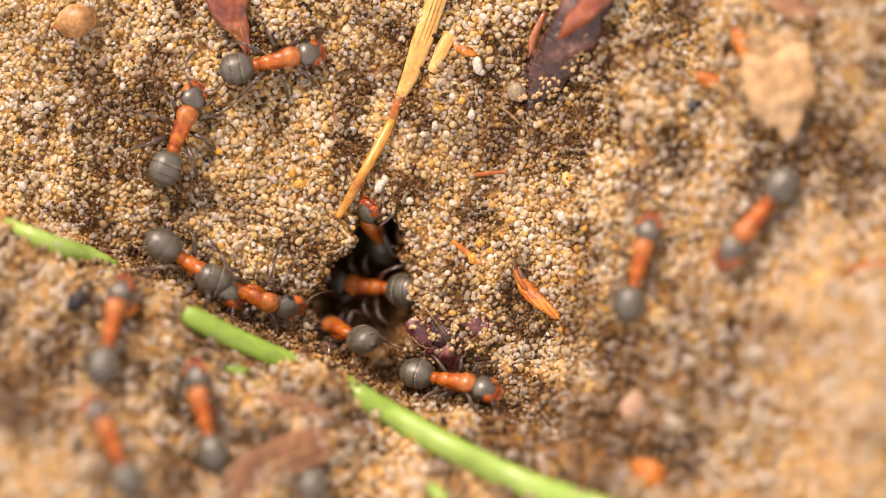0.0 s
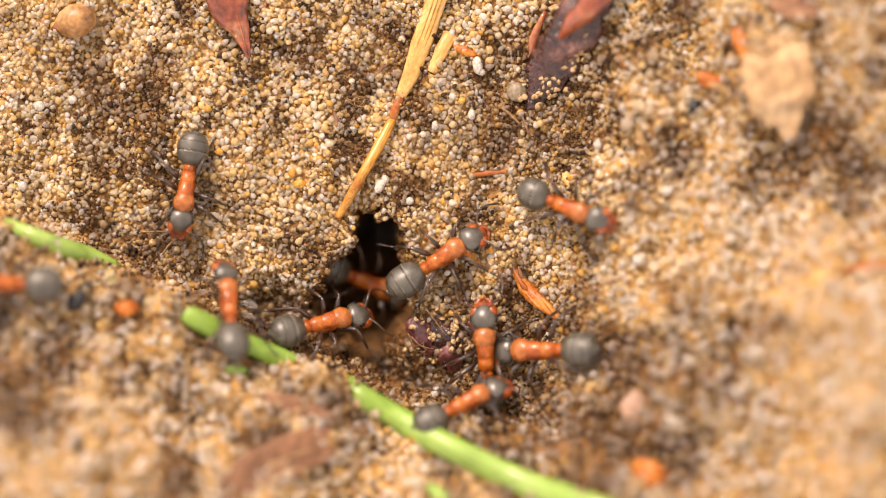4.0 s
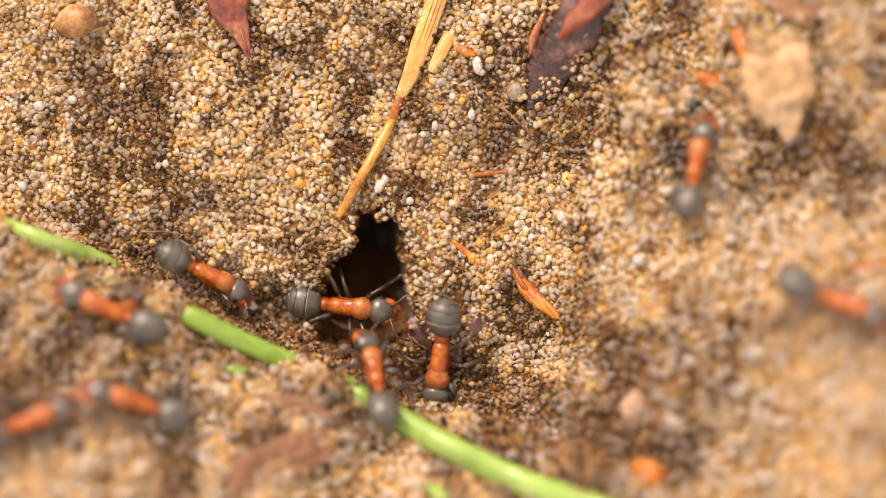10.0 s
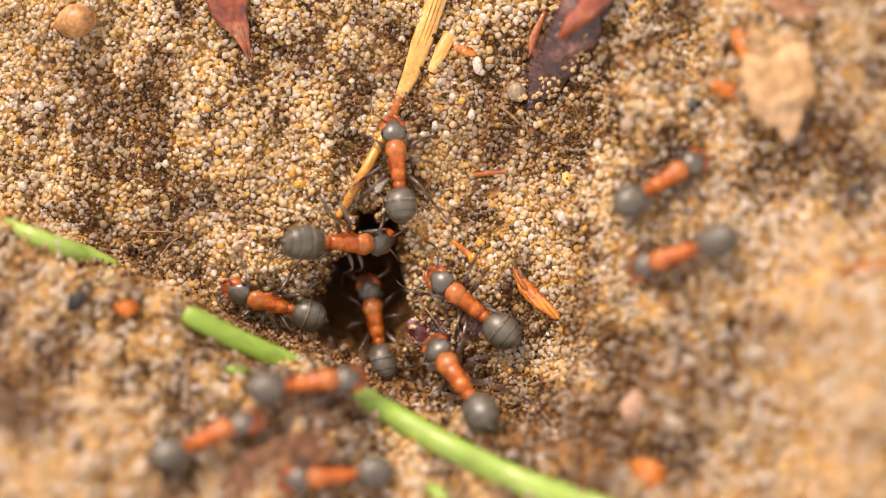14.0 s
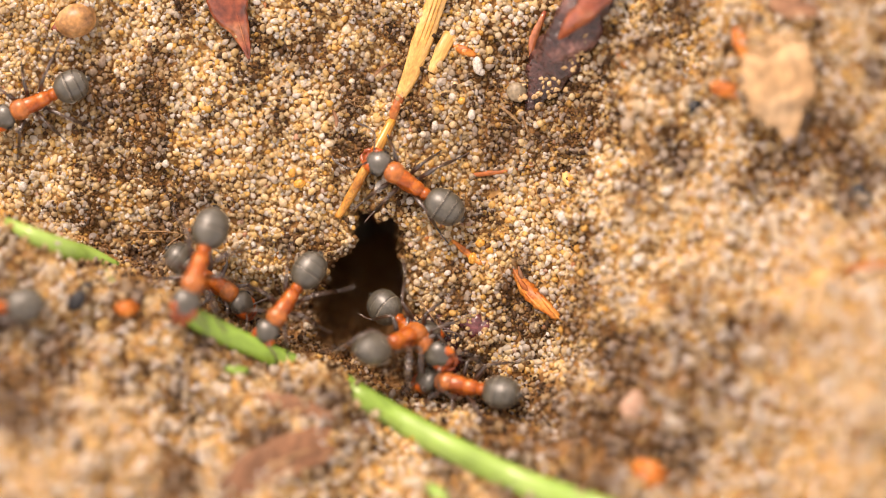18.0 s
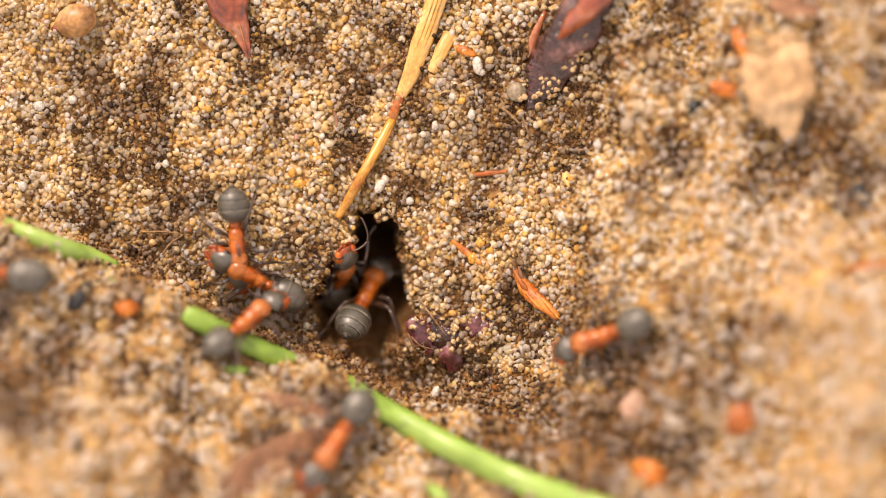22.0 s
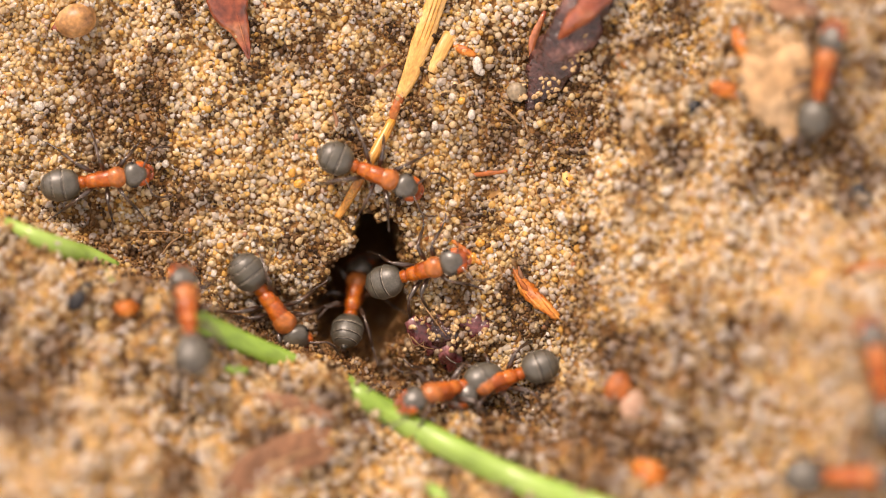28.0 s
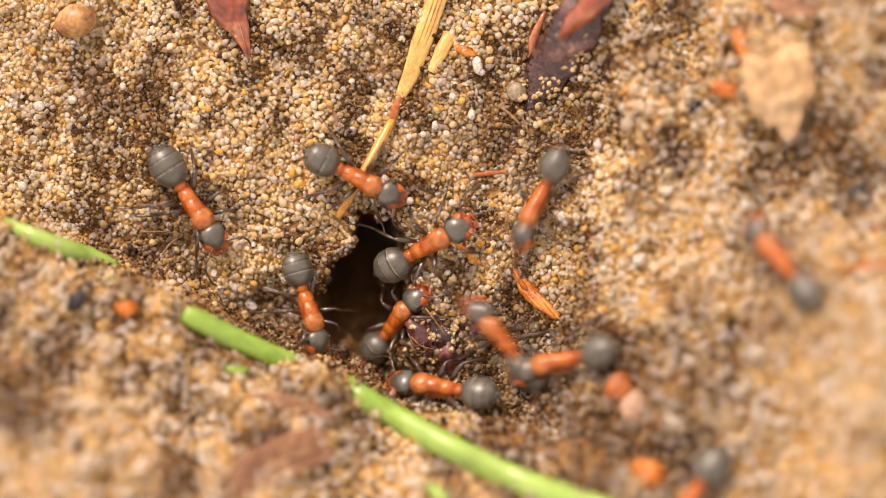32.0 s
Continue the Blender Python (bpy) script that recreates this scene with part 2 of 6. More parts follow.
def hole_inside(u, v):
    """0 at the nest's rim, 1 in its middle, below 0 outside."""
    dv = v - HOLE_V
    half = np.clip(2.95 - np.where(dv > 0, 0.28, 0.36) * dv, 1.0, 4.4)
    ragged = 0.09 * np.sin(2.6 * u + 1.1 * v) + 0.06 * np.sin(2.2 * v - 1.7 * u + 1.0) + 0.09 * np.sin(4.7 * u + 0.6) * np.sin(5.3 * v + 2.0)
    return 1.03 + ragged - np.sqrt(((u - HOLE_U - 0.45 * ease(dv / 3)) / half) ** 2 + (dv / HOLE_R) ** 2)


def ridge_below(u, v):
    """Distance below the crest of the ridge in front of the nest, in millimetres."""
    crest = np.where(u < -4.5, -8.3 - 0.475 * (u + 4.5), -8.3 - 0.3 * (u + 4.5))
    return (crest - v) * 0.9


def relief(u, v, pit=True):
    """How far the bank stands out at (u, v), in millimetres."""
    u, v = np.asarray(u, float), np.asarray(v, float)
    waves.seed(4)
    near = np.exp(-(np.maximum(np.abs(u) - 40, 0) / 40) ** 2 - (np.maximum(np.abs(v) - 30, 0) / 30) ** 2)
    s = ridge_below(u, v)
    low = 3.6 * ease(s / 1.7 + 0.75) + 0.52 * np.maximum(s - 0.5, 0)
    low = low * ease((28 - u) / 24)
    rise = 1.6 * ease((u - 4.5) / 5) + 0.36 * np.maximum(u - 6.5, 0) + 1.2 * ease((u - 6) / 5) * lump(u, v, 14, 1.5, 6, 5)
    rise = rise * (0.8 + 0.35 * ease((3 - v) / 7))
    rise = rise + 1.8 * ease((u - 5) / 4) * ease((-1 - v) / 4) + 1.6 * ease((-6.5 - v) / 2.5) * ease((u + 1) / 3) * ease((14 - u) / 8)
    w = low + rise
    w = 13 * np.tanh(w / 13)
    w = w - 1.3 * lump(u, v, -9.5, -3.6, 4.5, 1.8) - 1.2 * lump(u, v, 0.5, -8.0, 4.5, 1.5)
    w = w - 1.0 * lump(u, v, 13, -6, 4, 3) - 1.0 * lump(u, v, 22, 3.5, 3, 2) + 0.9 * lump(u, v, 23, -4.5, 4)
    w = w + 1.5 * lump(u, v, -6.8, -7.3, 1.9, 1.1) - 1.8 * lump(u, v, -3.4, -7.2, 1.2, 1.2) + 0.5 * lump(u, v, -17.8, -2.2, 1.8, 1.0)
    w = w + (0.16 + 0.28 * ease(w / 4)) * ripple(u, v, 8) + 0.15 * ripple(u, v, 3)
    w = w * near
    if pit:
        w = w - hole_depth(u, v)
    return w


def hole_depth(u, v):
    inner = ease(hole_inside(u, v) / (0.3 + 0.35 * ease((u - HOLE_U) / 2.5)))
    ramp_down = 0.12 + 0.88 * ease((v + 7.2) / 4.4)
    return 15 * inner * ramp_down


def ground_place(u, v):
    """World place of the sand's surface; the burrow runs back under the bank."""
    w = relief(u, v)
    deep = np.maximum(hole_depth(u, v) - 0.6, 0)
    return bank(u, v + 0.55 * deep * ease((v + 7.6) / 4.5), w)


# Where dark soil lies between the grains, and where its colour paints in shade: across, up, half width, half height,
# how much.
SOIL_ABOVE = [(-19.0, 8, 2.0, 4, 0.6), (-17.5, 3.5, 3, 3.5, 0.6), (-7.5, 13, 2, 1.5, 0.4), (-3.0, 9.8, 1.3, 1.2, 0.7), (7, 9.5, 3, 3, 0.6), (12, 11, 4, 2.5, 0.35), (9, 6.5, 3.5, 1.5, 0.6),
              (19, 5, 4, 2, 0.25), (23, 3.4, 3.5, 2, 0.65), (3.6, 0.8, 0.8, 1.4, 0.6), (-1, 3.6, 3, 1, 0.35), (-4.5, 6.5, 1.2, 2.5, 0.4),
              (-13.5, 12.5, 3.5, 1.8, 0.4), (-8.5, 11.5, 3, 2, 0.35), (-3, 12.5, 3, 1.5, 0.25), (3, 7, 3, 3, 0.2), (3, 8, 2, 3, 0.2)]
# besides soil, patches here paint shade into the burrow and the dents below
SOIL_NEST_SHADE = [(13.5, -5.5, 3.5, 2.2, 0.65), (17, -8, 3, 2, 0.65), (18.5, -4.2, 2.5, 1.8, 0.6), (23.5, -9.5, 2, 1.5, 0.5), (20, 0.5, 2.5, 1.5, 0.35), (10.5, -7.5, 2.5, 2, 0.4), (-8, -4, 2.2, 2.0, 0.6), (-1.5, -6.5, 2.6, 1.6, 0.8), (1.5, -8.6, 4, 1.2, 0.7), (2.5, -4.5, 3, 2.5, 0.35),
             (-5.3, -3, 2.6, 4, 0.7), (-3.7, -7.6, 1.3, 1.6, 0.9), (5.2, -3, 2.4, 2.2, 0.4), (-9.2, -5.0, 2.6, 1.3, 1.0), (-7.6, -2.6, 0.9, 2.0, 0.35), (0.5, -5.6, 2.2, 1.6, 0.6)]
# the patch at (-19, -1) paints the ridge's shadow above the stem
SOIL_RIDGE_SHADE = [(11, -10.5, 4, 2.2, 0.6), (24.5, -11.5, 1.5, 1.4, 0.25), (-25, -7, 3, 2.2, 0.6), (-16.5, -7.5, 4, 1.8, 0.5), (-22, -10.5, 3, 1.5, 0.4), (-14, -4, 5, 1.4, 0.7),
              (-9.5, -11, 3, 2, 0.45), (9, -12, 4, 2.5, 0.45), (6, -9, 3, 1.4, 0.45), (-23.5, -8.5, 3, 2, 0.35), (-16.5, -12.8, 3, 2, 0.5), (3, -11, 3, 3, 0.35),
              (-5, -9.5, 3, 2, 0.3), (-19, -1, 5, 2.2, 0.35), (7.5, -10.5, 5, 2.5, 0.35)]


def soil_shade_at(u, v):
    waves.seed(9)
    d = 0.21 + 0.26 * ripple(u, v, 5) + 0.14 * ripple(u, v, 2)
    for cu, cv, ru, rv, k in (*SOIL_ABOVE, *SOIL_NEST_SHADE, *SOIL_RIDGE_SHADE):
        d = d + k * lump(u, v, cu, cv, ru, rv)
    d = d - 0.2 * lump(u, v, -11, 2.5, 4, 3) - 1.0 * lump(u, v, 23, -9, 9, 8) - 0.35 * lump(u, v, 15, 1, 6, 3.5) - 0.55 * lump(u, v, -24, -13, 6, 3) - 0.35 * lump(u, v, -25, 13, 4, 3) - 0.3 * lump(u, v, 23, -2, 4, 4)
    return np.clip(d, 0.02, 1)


def stops_axis(core, step, far):
    inner = np.arange(-core, core + 1e-6, step)
    outer = core * np.geomspace(1, far / core, 26)[1:]
    return np.concatenate([-outer[::-1], inner, outer])


def build_ground():
    us, vs = stops_axis(33, 0.3, 700), stops_axis(21, 0.3, 700)
    uu, vv = np.meshgrid(us, vs)
    co = ground_place(uu, vv).reshape(-1, 3)
    nu, nv = len(us), len(vs)
    i = (np.arange(nv - 1)[:, None] * nu + np.arange(nu - 1)[None, :]).ravel()
    faces = np.stack([i, i + 1, i + nu + 1, i + nu], 1)
    me = bpy.data.meshes.new("ground")
    me.from_pydata(co.tolist(), [], faces.tolist())
    me.attributes.new("soil", "FLOAT", "POINT").data.foreach_set("value", soil_shade_at(uu, vv).ravel().astype(np.float32))
    me.materials.append(BED)
    me.shade_smooth()
    return tagged(new("ground", me), "sandy brown soil of the bank round the nest", "ground", kind="structure")


GROUND = build_ground()


def ball(detail):
    bm = bmesh.new()
    bmesh.ops.create_icosphere(bm, subdivisions=detail, radius=1)
    co = np.array([v.co[:] for v in bm.verts])
    fs = np.array([[v.index for v in f.verts] for f in bm.faces])
    bm.free()
    return co, fs


def scatter(name, label, u, v, size, detail, material, lift, seed):
    """Grains lying on the bank, each turned, squashed and chipped its own way, in one mesh."""
    rs = np.random.RandomState(seed)
    n = len(u)
    co, fs = ball(detail)
    chips = np.stack([co * (1 + 0.2 * np.sin(co @ rs.normal(0, 2.2, (3, 3)) + rs.uniform(0, 6, 3)).sum(1, keepdims=True) / 1.7) for _ in range(24)])
    for shape in chips:
        for cut in rs.normal(size=(12, 3)):
            reach = shape @ (cut / np.linalg.norm(cut))
            limit = rs.uniform(0.55, 0.85)
            shape *= np.minimum(1, limit / np.maximum(reach, 1e-6))[:, None]
    q = rs.normal(size=(n, 4))
    q /= np.linalg.norm(q, axis=1, keepdims=True)
    w_, x, y, z = q.T
    rot = np.stack([1 - 2 * (y * y + z * z), 2 * (x * y - z * w_), 2 * (x * z + y * w_), 2 * (x * y + z * w_), 1 - 2 * (x * x + z * z), 2 * (y * z - x * w_),
                    2 * (x * z - y * w_), 2 * (y * z + x * w_), 1 - 2 * (x * x + y * y)], 1).reshape(n, 3, 3)
    axes = size[:, None] * rs.uniform(0.68, 1.28, (n, 3))
    local = chips[rs.randint(0, 24, n)] * axes[:, None, :]
    local = np.einsum("nij,nkj->nki", rot, local) * MM
    e = 0.05
    p = ground_place(u, v)
    nrm = np.cross(ground_place(u + e, v) - p, ground_place(u, v + e) - p)
    nrm /= np.linalg.norm(nrm, axis=1, keepdims=True) + 1e-12
    p = p + nrm * (lift * size * MM)[:, None]
    verts = (p[:, None, :] + local).reshape(-1, 3)
    faces = (fs[None] + (np.arange(n) * len(co))[:, None, None]).reshape(-1, 3)
    me = bpy.data.meshes.new(name)
    me.vertices.add(len(verts))
    me.vertices.foreach_set("co", verts.astype(np.float32).ravel())
    me.loops.add(faces.size)
    me.loops.foreach_set("vertex_index", faces.astype(np.int32).ravel())
    me.polygons.add(len(faces))
    me.polygons.foreach_set("loop_start", np.arange(0, faces.size, 3, dtype=np.int32))
    me.update(calc_edges=True)
    me.attributes.new("soil", "FLOAT", "POINT").data.foreach_set("value", np.repeat(soil_shade_at(u, v), len(co)).astype(np.float32))
    me.materials.append(material)
    me.shade_smooth()
    return tagged(new(name, me), label, "sand", kind="stuff")


def build_sand():
    rs = np.random.RandomState(7)

    def field(n, sharp):
        u, v = rs.uniform(-31, 31, n), rs.uniform(-18.5, 18.5, n)
        clear = (np.abs(relief(u, v, False)) < 3.2)
        keep = (clear == sharp) & (hole_inside(u, v) < 0.22)
        return u[keep], v[keep]

    def sizes(n, mid, dev, low, high):
        return np.clip(rs.lognormal(math.log(mid), dev, n), low, high)

    for sharp, detail, seed in ((True, 2, 11), (False, 1, 12)):
        u, v = field(50000 if sharp else 36000, sharp)
        keep = rs.uniform(size=len(u)) > 0.7 * soil_shade_at(u, v)
        u, v = u[keep], v[keep]
        scatter("sand_grains", "pale yellow and amber quartz sand grains", u, v, sizes(len(u), 0.182 if sharp else 0.2, 0.17, 0.11, 0.32), detail, QUARTZ, rs.uniform(-0.3, 0.8, len(u)), seed)
    u, v = field(12000, True)
    scatter("clear_grains", "clear glassy quartz grains in the sand", u, v, sizes(len(u), 0.185, 0.18, 0.12, 0.3), 2, GLASSY, rs.uniform(0.2, 1.0, len(u)), 16)
    u, v = field(9000, False)
    scatter("clear_grains", "clear glassy quartz grains in the sand", u, v, sizes(len(u), 0.27, 0.25, 0.16, 0.45), 1, GLASSY, rs.uniform(0.6, 1.3, len(u)), 18)
    u, v = field(16000, True)
    scatter("fine_sand", "fine brown and amber sand between the grains", u, v, sizes(len(u), 0.12, 0.25, 0.05, 0.2), 1, FINES, rs.uniform(-0.2, 0.9, len(u)), 13)
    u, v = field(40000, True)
    keep = rs.uniform(size=len(u)) < 0.08 + soil_shade_at(u, v) ** 1.3
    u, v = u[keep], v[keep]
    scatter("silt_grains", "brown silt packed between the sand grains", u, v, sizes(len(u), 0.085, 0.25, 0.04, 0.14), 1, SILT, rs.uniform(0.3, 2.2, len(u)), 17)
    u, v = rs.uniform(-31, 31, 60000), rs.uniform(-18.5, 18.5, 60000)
    keep = (rs.uniform(size=60000) < 1.0 * soil_shade_at(u, v) ** 1.5) & (hole_inside(u, v) < 0.3)
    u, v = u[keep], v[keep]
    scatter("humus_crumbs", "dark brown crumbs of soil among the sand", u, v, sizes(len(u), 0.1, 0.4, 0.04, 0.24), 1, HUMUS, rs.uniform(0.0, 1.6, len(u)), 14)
    # grains on the burrow's wall; their darker brown adds painted shade to the depth
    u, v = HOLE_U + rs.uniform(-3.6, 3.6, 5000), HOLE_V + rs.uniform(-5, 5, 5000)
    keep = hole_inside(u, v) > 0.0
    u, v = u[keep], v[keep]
    scatter("burrow_grains", "brown sand grains on the burrow's wall, coloured darker for its shade", u, v, sizes(len(u), 0.17, 0.25, 0.08, 0.3), 1, SILT, rs.uniform(-0.2, 0.8, len(u)), 15)


build_sand()


# ---- the ants ----
def oval(stations, sides=14, lower=0.85):
    """A body segment: stations of (x, z, half width, half height) along the ant."""
    return loft([(s[0], 0, s[1]) for s in stations], [s[2] for s in stations], [s[3] for s in stations], sides, flat=lower)


def build_leg(parent, where, yaw, reach, side):
    """One leg in its own space: x out from the hip."""
    k = reach
    bm = loft([(0, 0, 0), (0.22 * k, 0, -0.12), (0.34 * k, 0, -0.1)], [0.13, 0.15, 0.1], [0.13, 0.15, 0.1], 7)
    leg = part("leg", bm, LIMB, parent)
    leg.matrix_basis = Matrix.Translation(Vector(where) * MM) @ Matrix.Rotation(yaw, 4, "Z")
    knee, ankle, toe = (1.25 * k, 0, 0.62), (2.25 * k, 0.05 * side, -0.62), (3.05 * k, 0.1 * side, -0.98)
    part("femur", loft(smooth_path([(0.3 * k, 0, -0.1), (0.75 * k, 0, 0.32), knee], 3), spread([0.09, 0.165, 0.15, 0.09], 7), spread([0.09, 0.165, 0.15, 0.09], 7), 7), LIMB, leg)
    part("tibia", loft(smooth_path([knee, (1.8 * k, 0.02 * side, 0.03), ankle], 2), spread([0.075, 0.12, 0.085], 5), spread([0.075, 0.12, 0.085], 5), 6), LIMB, leg)
    part("tarsus", loft(smooth_path([ankle, (2.7 * k, 0.07 * side, -0.88), toe, (3.2 * k, 0.16 * side, -0.96)], 2), spread([0.065, 0.05, 0.055, 0.025], 7), spread([0.065, 0.05, 0.055, 0.025], 7), 5), LIMB, leg)
    return leg


HIPS = [(0.62, 0.3, 0.98), (0.08, 0.28, 0.98), (-0.42, 0.26, 0.98)]
YAWS = [52, 98, 140]
REACHES = [0.92, 0.96, 1.28]


def build_ant(full=1.0):
    """A red wood ant worker, about 7 mm long, head towards +x, standing on z = 0; full: how swollen its gaster is."""
    ant = new("ant")
    part("pronotum", oval([(1.34, 1.22, 0.2, 0.18), (1.28, 1.28, 0.42, 0.32), (1.14, 1.37, 0.6, 0.44), (0.9, 1.44, 0.68, 0.5), (0.66, 1.45, 0.64, 0.49), (0.44, 1.43, 0.56, 0.45), (0.24, 1.38, 0.4, 0.38)], 18), PRONOTUM, ant, "brown orange front shield")
    part("mesonotum", oval([(0.8, 1.36, 0.4, 0.34), (0.56, 1.42, 0.52, 0.42), (0.2, 1.44, 0.53, 0.43), (-0.08, 1.41, 0.49, 0.41), (-0.3, 1.36, 0.45, 0.38), (-0.5, 1.29, 0.4, 0.34), (-0.6, 1.24, 0.3, 0.28)], 16), THORAX, ant)
    part("waist_groove", oval([(-0.2, 1.28, 0.4, 0.35), (-0.38, 1.27, 0.41, 0.35), (-0.55, 1.25, 0.4, 0.34)], 14), FACE, ant, "dark red groove")
    part("propodeum", oval([(-0.2, 1.26, 0.36, 0.34), (-0.42, 1.3, 0.43, 0.4), (-0.7, 1.3, 0.46, 0.42), (-0.94, 1.23, 0.45, 0.4), (-1.14, 1.12, 0.38, 0.31), (-1.26, 1.02, 0.2, 0.17)], 16), THORAX, ant)
    for s in (1, -1):
        part("pleuron", oval([(0.52, 1.0, 0.1, 0.12), (0.25, 1.02, 0.22, 0.28), (-0.1, 1.02, 0.25, 0.3), (-0.5, 1.02, 0.22, 0.28), (-0.85, 1.0, 0.08, 0.1)], 10), THORAX, ant).matrix_basis = Matrix.Translation((0, s * 0.29 * MM, 0))
    part("neck", loft([(1.46, 0, 1.2), (1.1, 0, 1.26)], [0.2, 0.26], [0.16, 0.2], 8), FACE, ant)
    part("petiole", oval([(-1.2, 0.98, 0.14, 0.12), (-1.32, 1.06, 0.34, 0.27), (-1.4, 1.2, 0.42, 0.42), (-1.46, 1.2, 0.4, 0.4), (-1.55, 1.06, 0.26, 0.22), (-1.74, 1.0, 0.15, 0.13)], 14), THORAX, ant)
    mid, half = -1.5 - 1.12 * full, 1.12 * full
    girth = 1.0 * (1 + 0.25 * (full - 1))

    def belly(x, k=1.0):
        body = max(1 - abs((x - mid) / half) ** 2.35, 0.03) ** 0.5
        return (x, 1.22, girth * body * k, 0.87 * girth * body * k)

    gaster = part("gaster", oval([belly(mid + half * f, 0.955) for f in (-0.99, -0.9, -0.75, -0.5, -0.25, 0, 0.25, 0.5, 0.75, 0.9, 0.99)], 18), GASTER, ant)
    for f0, f1 in ((1.0, 0.22), (0.31, -0.34), (-0.2, -0.72), (-0.6, -0.97)):
        st = [belly(mid + half * (f0 + (f1 - f0) * g), 0.965 + 0.05 * g) for g in (0.0, 0.2, 0.4, 0.6, 0.8, 0.95, 1.0)]
        part("tergite", oval(st, 20), GASTER, gaster)
        x, z, a, c = st[-1]
        part("dark_band", oval([(x, z, a * 0.985, c * 0.985), belly(x - 0.1, 0.985), belly(x - 0.2, 0.965)], 20), GASTER_BAND, gaster, "dark glossy band behind a rim")
        part("tergite_rim", oval([(x + 0.03, z, a * 1.004, c * 1.004), (x - 0.012, z, a * 0.999, c * 0.999)], 20), GASTER_RIM, gaster, "pale thin rim of a segment")
    tip = mid - half
    part("gaster_tip", loft([(tip + 0.08, 0, 1.2), (tip - 0.1, 0, 1.16)], [0.2, 0.05], [0.18, 0.05], 8), FACE, ant)
    head = part("head", oval([(1.36, 1.2, 0.3, 0.22), (1.42, 1.24, 0.6, 0.4), (1.58, 1.27, 0.77, 0.5), (1.82, 1.25, 0.82, 0.54), (2.08, 1.18, 0.77, 0.52), (2.32, 1.09, 0.64, 0.45), (2.52, 1.0, 0.46, 0.36), (2.64, 0.95, 0.3, 0.26)], 18), HEAD_TOP, ant, "dark grey crown of the head")
    part("face", oval([(2.3, 1.04, 0.56, 0.42), (2.5, 1.0, 0.5, 0.35), (2.7, 0.93, 0.44, 0.28), (2.84, 0.88, 0.34, 0.18)], 16), FACE, head, "dark red front of the head")
    for s in (1, -1):
        part("cheek", oval([(1.84, 1.1, 0.14, 0.16), (1.96, 1.1, 0.27, 0.33), (2.16, 1.08, 0.33, 0.4), (2.38, 1.03, 0.31, 0.37), (2.58, 0.97, 0.24, 0.29), (2.72, 0.92, 0.12, 0.16)], 12), CHEEK, head, "orange side of the head").matrix_basis = Matrix.Translation((0, s * 0.47 * MM, 0))
        eye = bmesh.new()
        bmesh.ops.create_icosphere(eye, subdivisions=2, radius=0.15)
        bmesh.ops.scale(eye, vec=(1.2, 0.55, 1.0), verts=eye.verts)
        bmesh.ops.translate(eye, vec=(1.88, s * 0.75, 1.4), verts=eye.verts)
        part("eye", eye, EYE_BLACK, head, "glossy black eye")
        part("mandible", loft(smooth_path([(2.66, s * 0.34, 0.88), (2.84, s * 0.34, 0.82), (2.98, s * 0.18, 0.78), (3.04, s * 0.02, 0.77)], 2), spread([0.17, 0.17, 0.12, 0.03], 7), spread([0.1, 0.09, 0.06, 0.02], 7), 7), FACE, head)
        antenna = part("antenna", loft(smooth_path([(0, 0, 0), (0.35, s * 0.55, 0.22), (0.62, s * 1.0, 0.2)], 3), spread([0.07, 0.05, 0.065], 7), spread([0.07, 0.05, 0.065], 7), 6), LIMB, ant)
        antenna.matrix_basis = Matrix.Translation((2.46 * MM, s * 0.27 * MM, 1.22 * MM))
        part("funiculus", loft(smooth_path([(0.62, s * 1.0, 0.2), (1.1, s * 1.15, -0.1), (1.65, s * 1.1, -0.55), (1.95, s * 0.98, -0.75)], 3), spread([0.05, 0.06, 0.07, 0.05], 10), spread([0.05, 0.06, 0.07, 0.05], 10), 6), LIMB, antenna)
        for (x, y, z), yaw, reach in zip(HIPS, YAWS, REACHES):
            build_leg(ant, (x, s * y, z), radians(s * yaw), reach, s)
    return tagged(ant, "red wood ant with a grey abdomen crossing the sand", "ant", "ants round the nest")


def ant_floor(u, v):
    """The height over the bank at which ants tread; inside the burrow's mouth they cling to its wall."""
    w = relief(u, v, False) - np.minimum(hole_depth(u, v), 4.3) + 0.2
    for (u0, v0), (u1, v1), high in STEM_RUNS:
        along = np.clip(((u - u0) * (u1 - u0) + (v - v0) * (v1 - v0)) / ((u1 - u0) ** 2 + (v1 - v0) ** 2), 0, 1)
        w = w + high * np.exp(-(np.hypot(u - u0 - along * (u1 - u0), v - v0 - along * (v1 - v0)) / 1.0) ** 4)
    return w


# where ants climb over the green stem: ends across and up the bank, height
STEM_RUNS = [((-24.5, 1.2), (-20.9, -0.3), 0.9), ((-14.4, -3.9), (-9.6, -6.4), 1.1), ((-3.9, -9.0), (0.5, -11.4), 1.2), ((0.6, -11.5), (9.0, -14.7), 1.2)]


FLOOR_U, FLOOR_V = np.linspace(-60, 60, 481), np.linspace(-45, 45, 361)
FLOOR_W = ant_floor(*np.meshgrid(FLOOR_U, FLOOR_V))
for _ in range(3):
    FLOOR_W[1:-1, 1:-1] = (FLOOR_W[1:-1, 1:-1] * 4 + FLOOR_W[:-2, 1:-1] + FLOOR_W[2:, 1:-1] + FLOOR_W[1:-1, :-2] + FLOOR_W[1:-1, 2:]) / 8


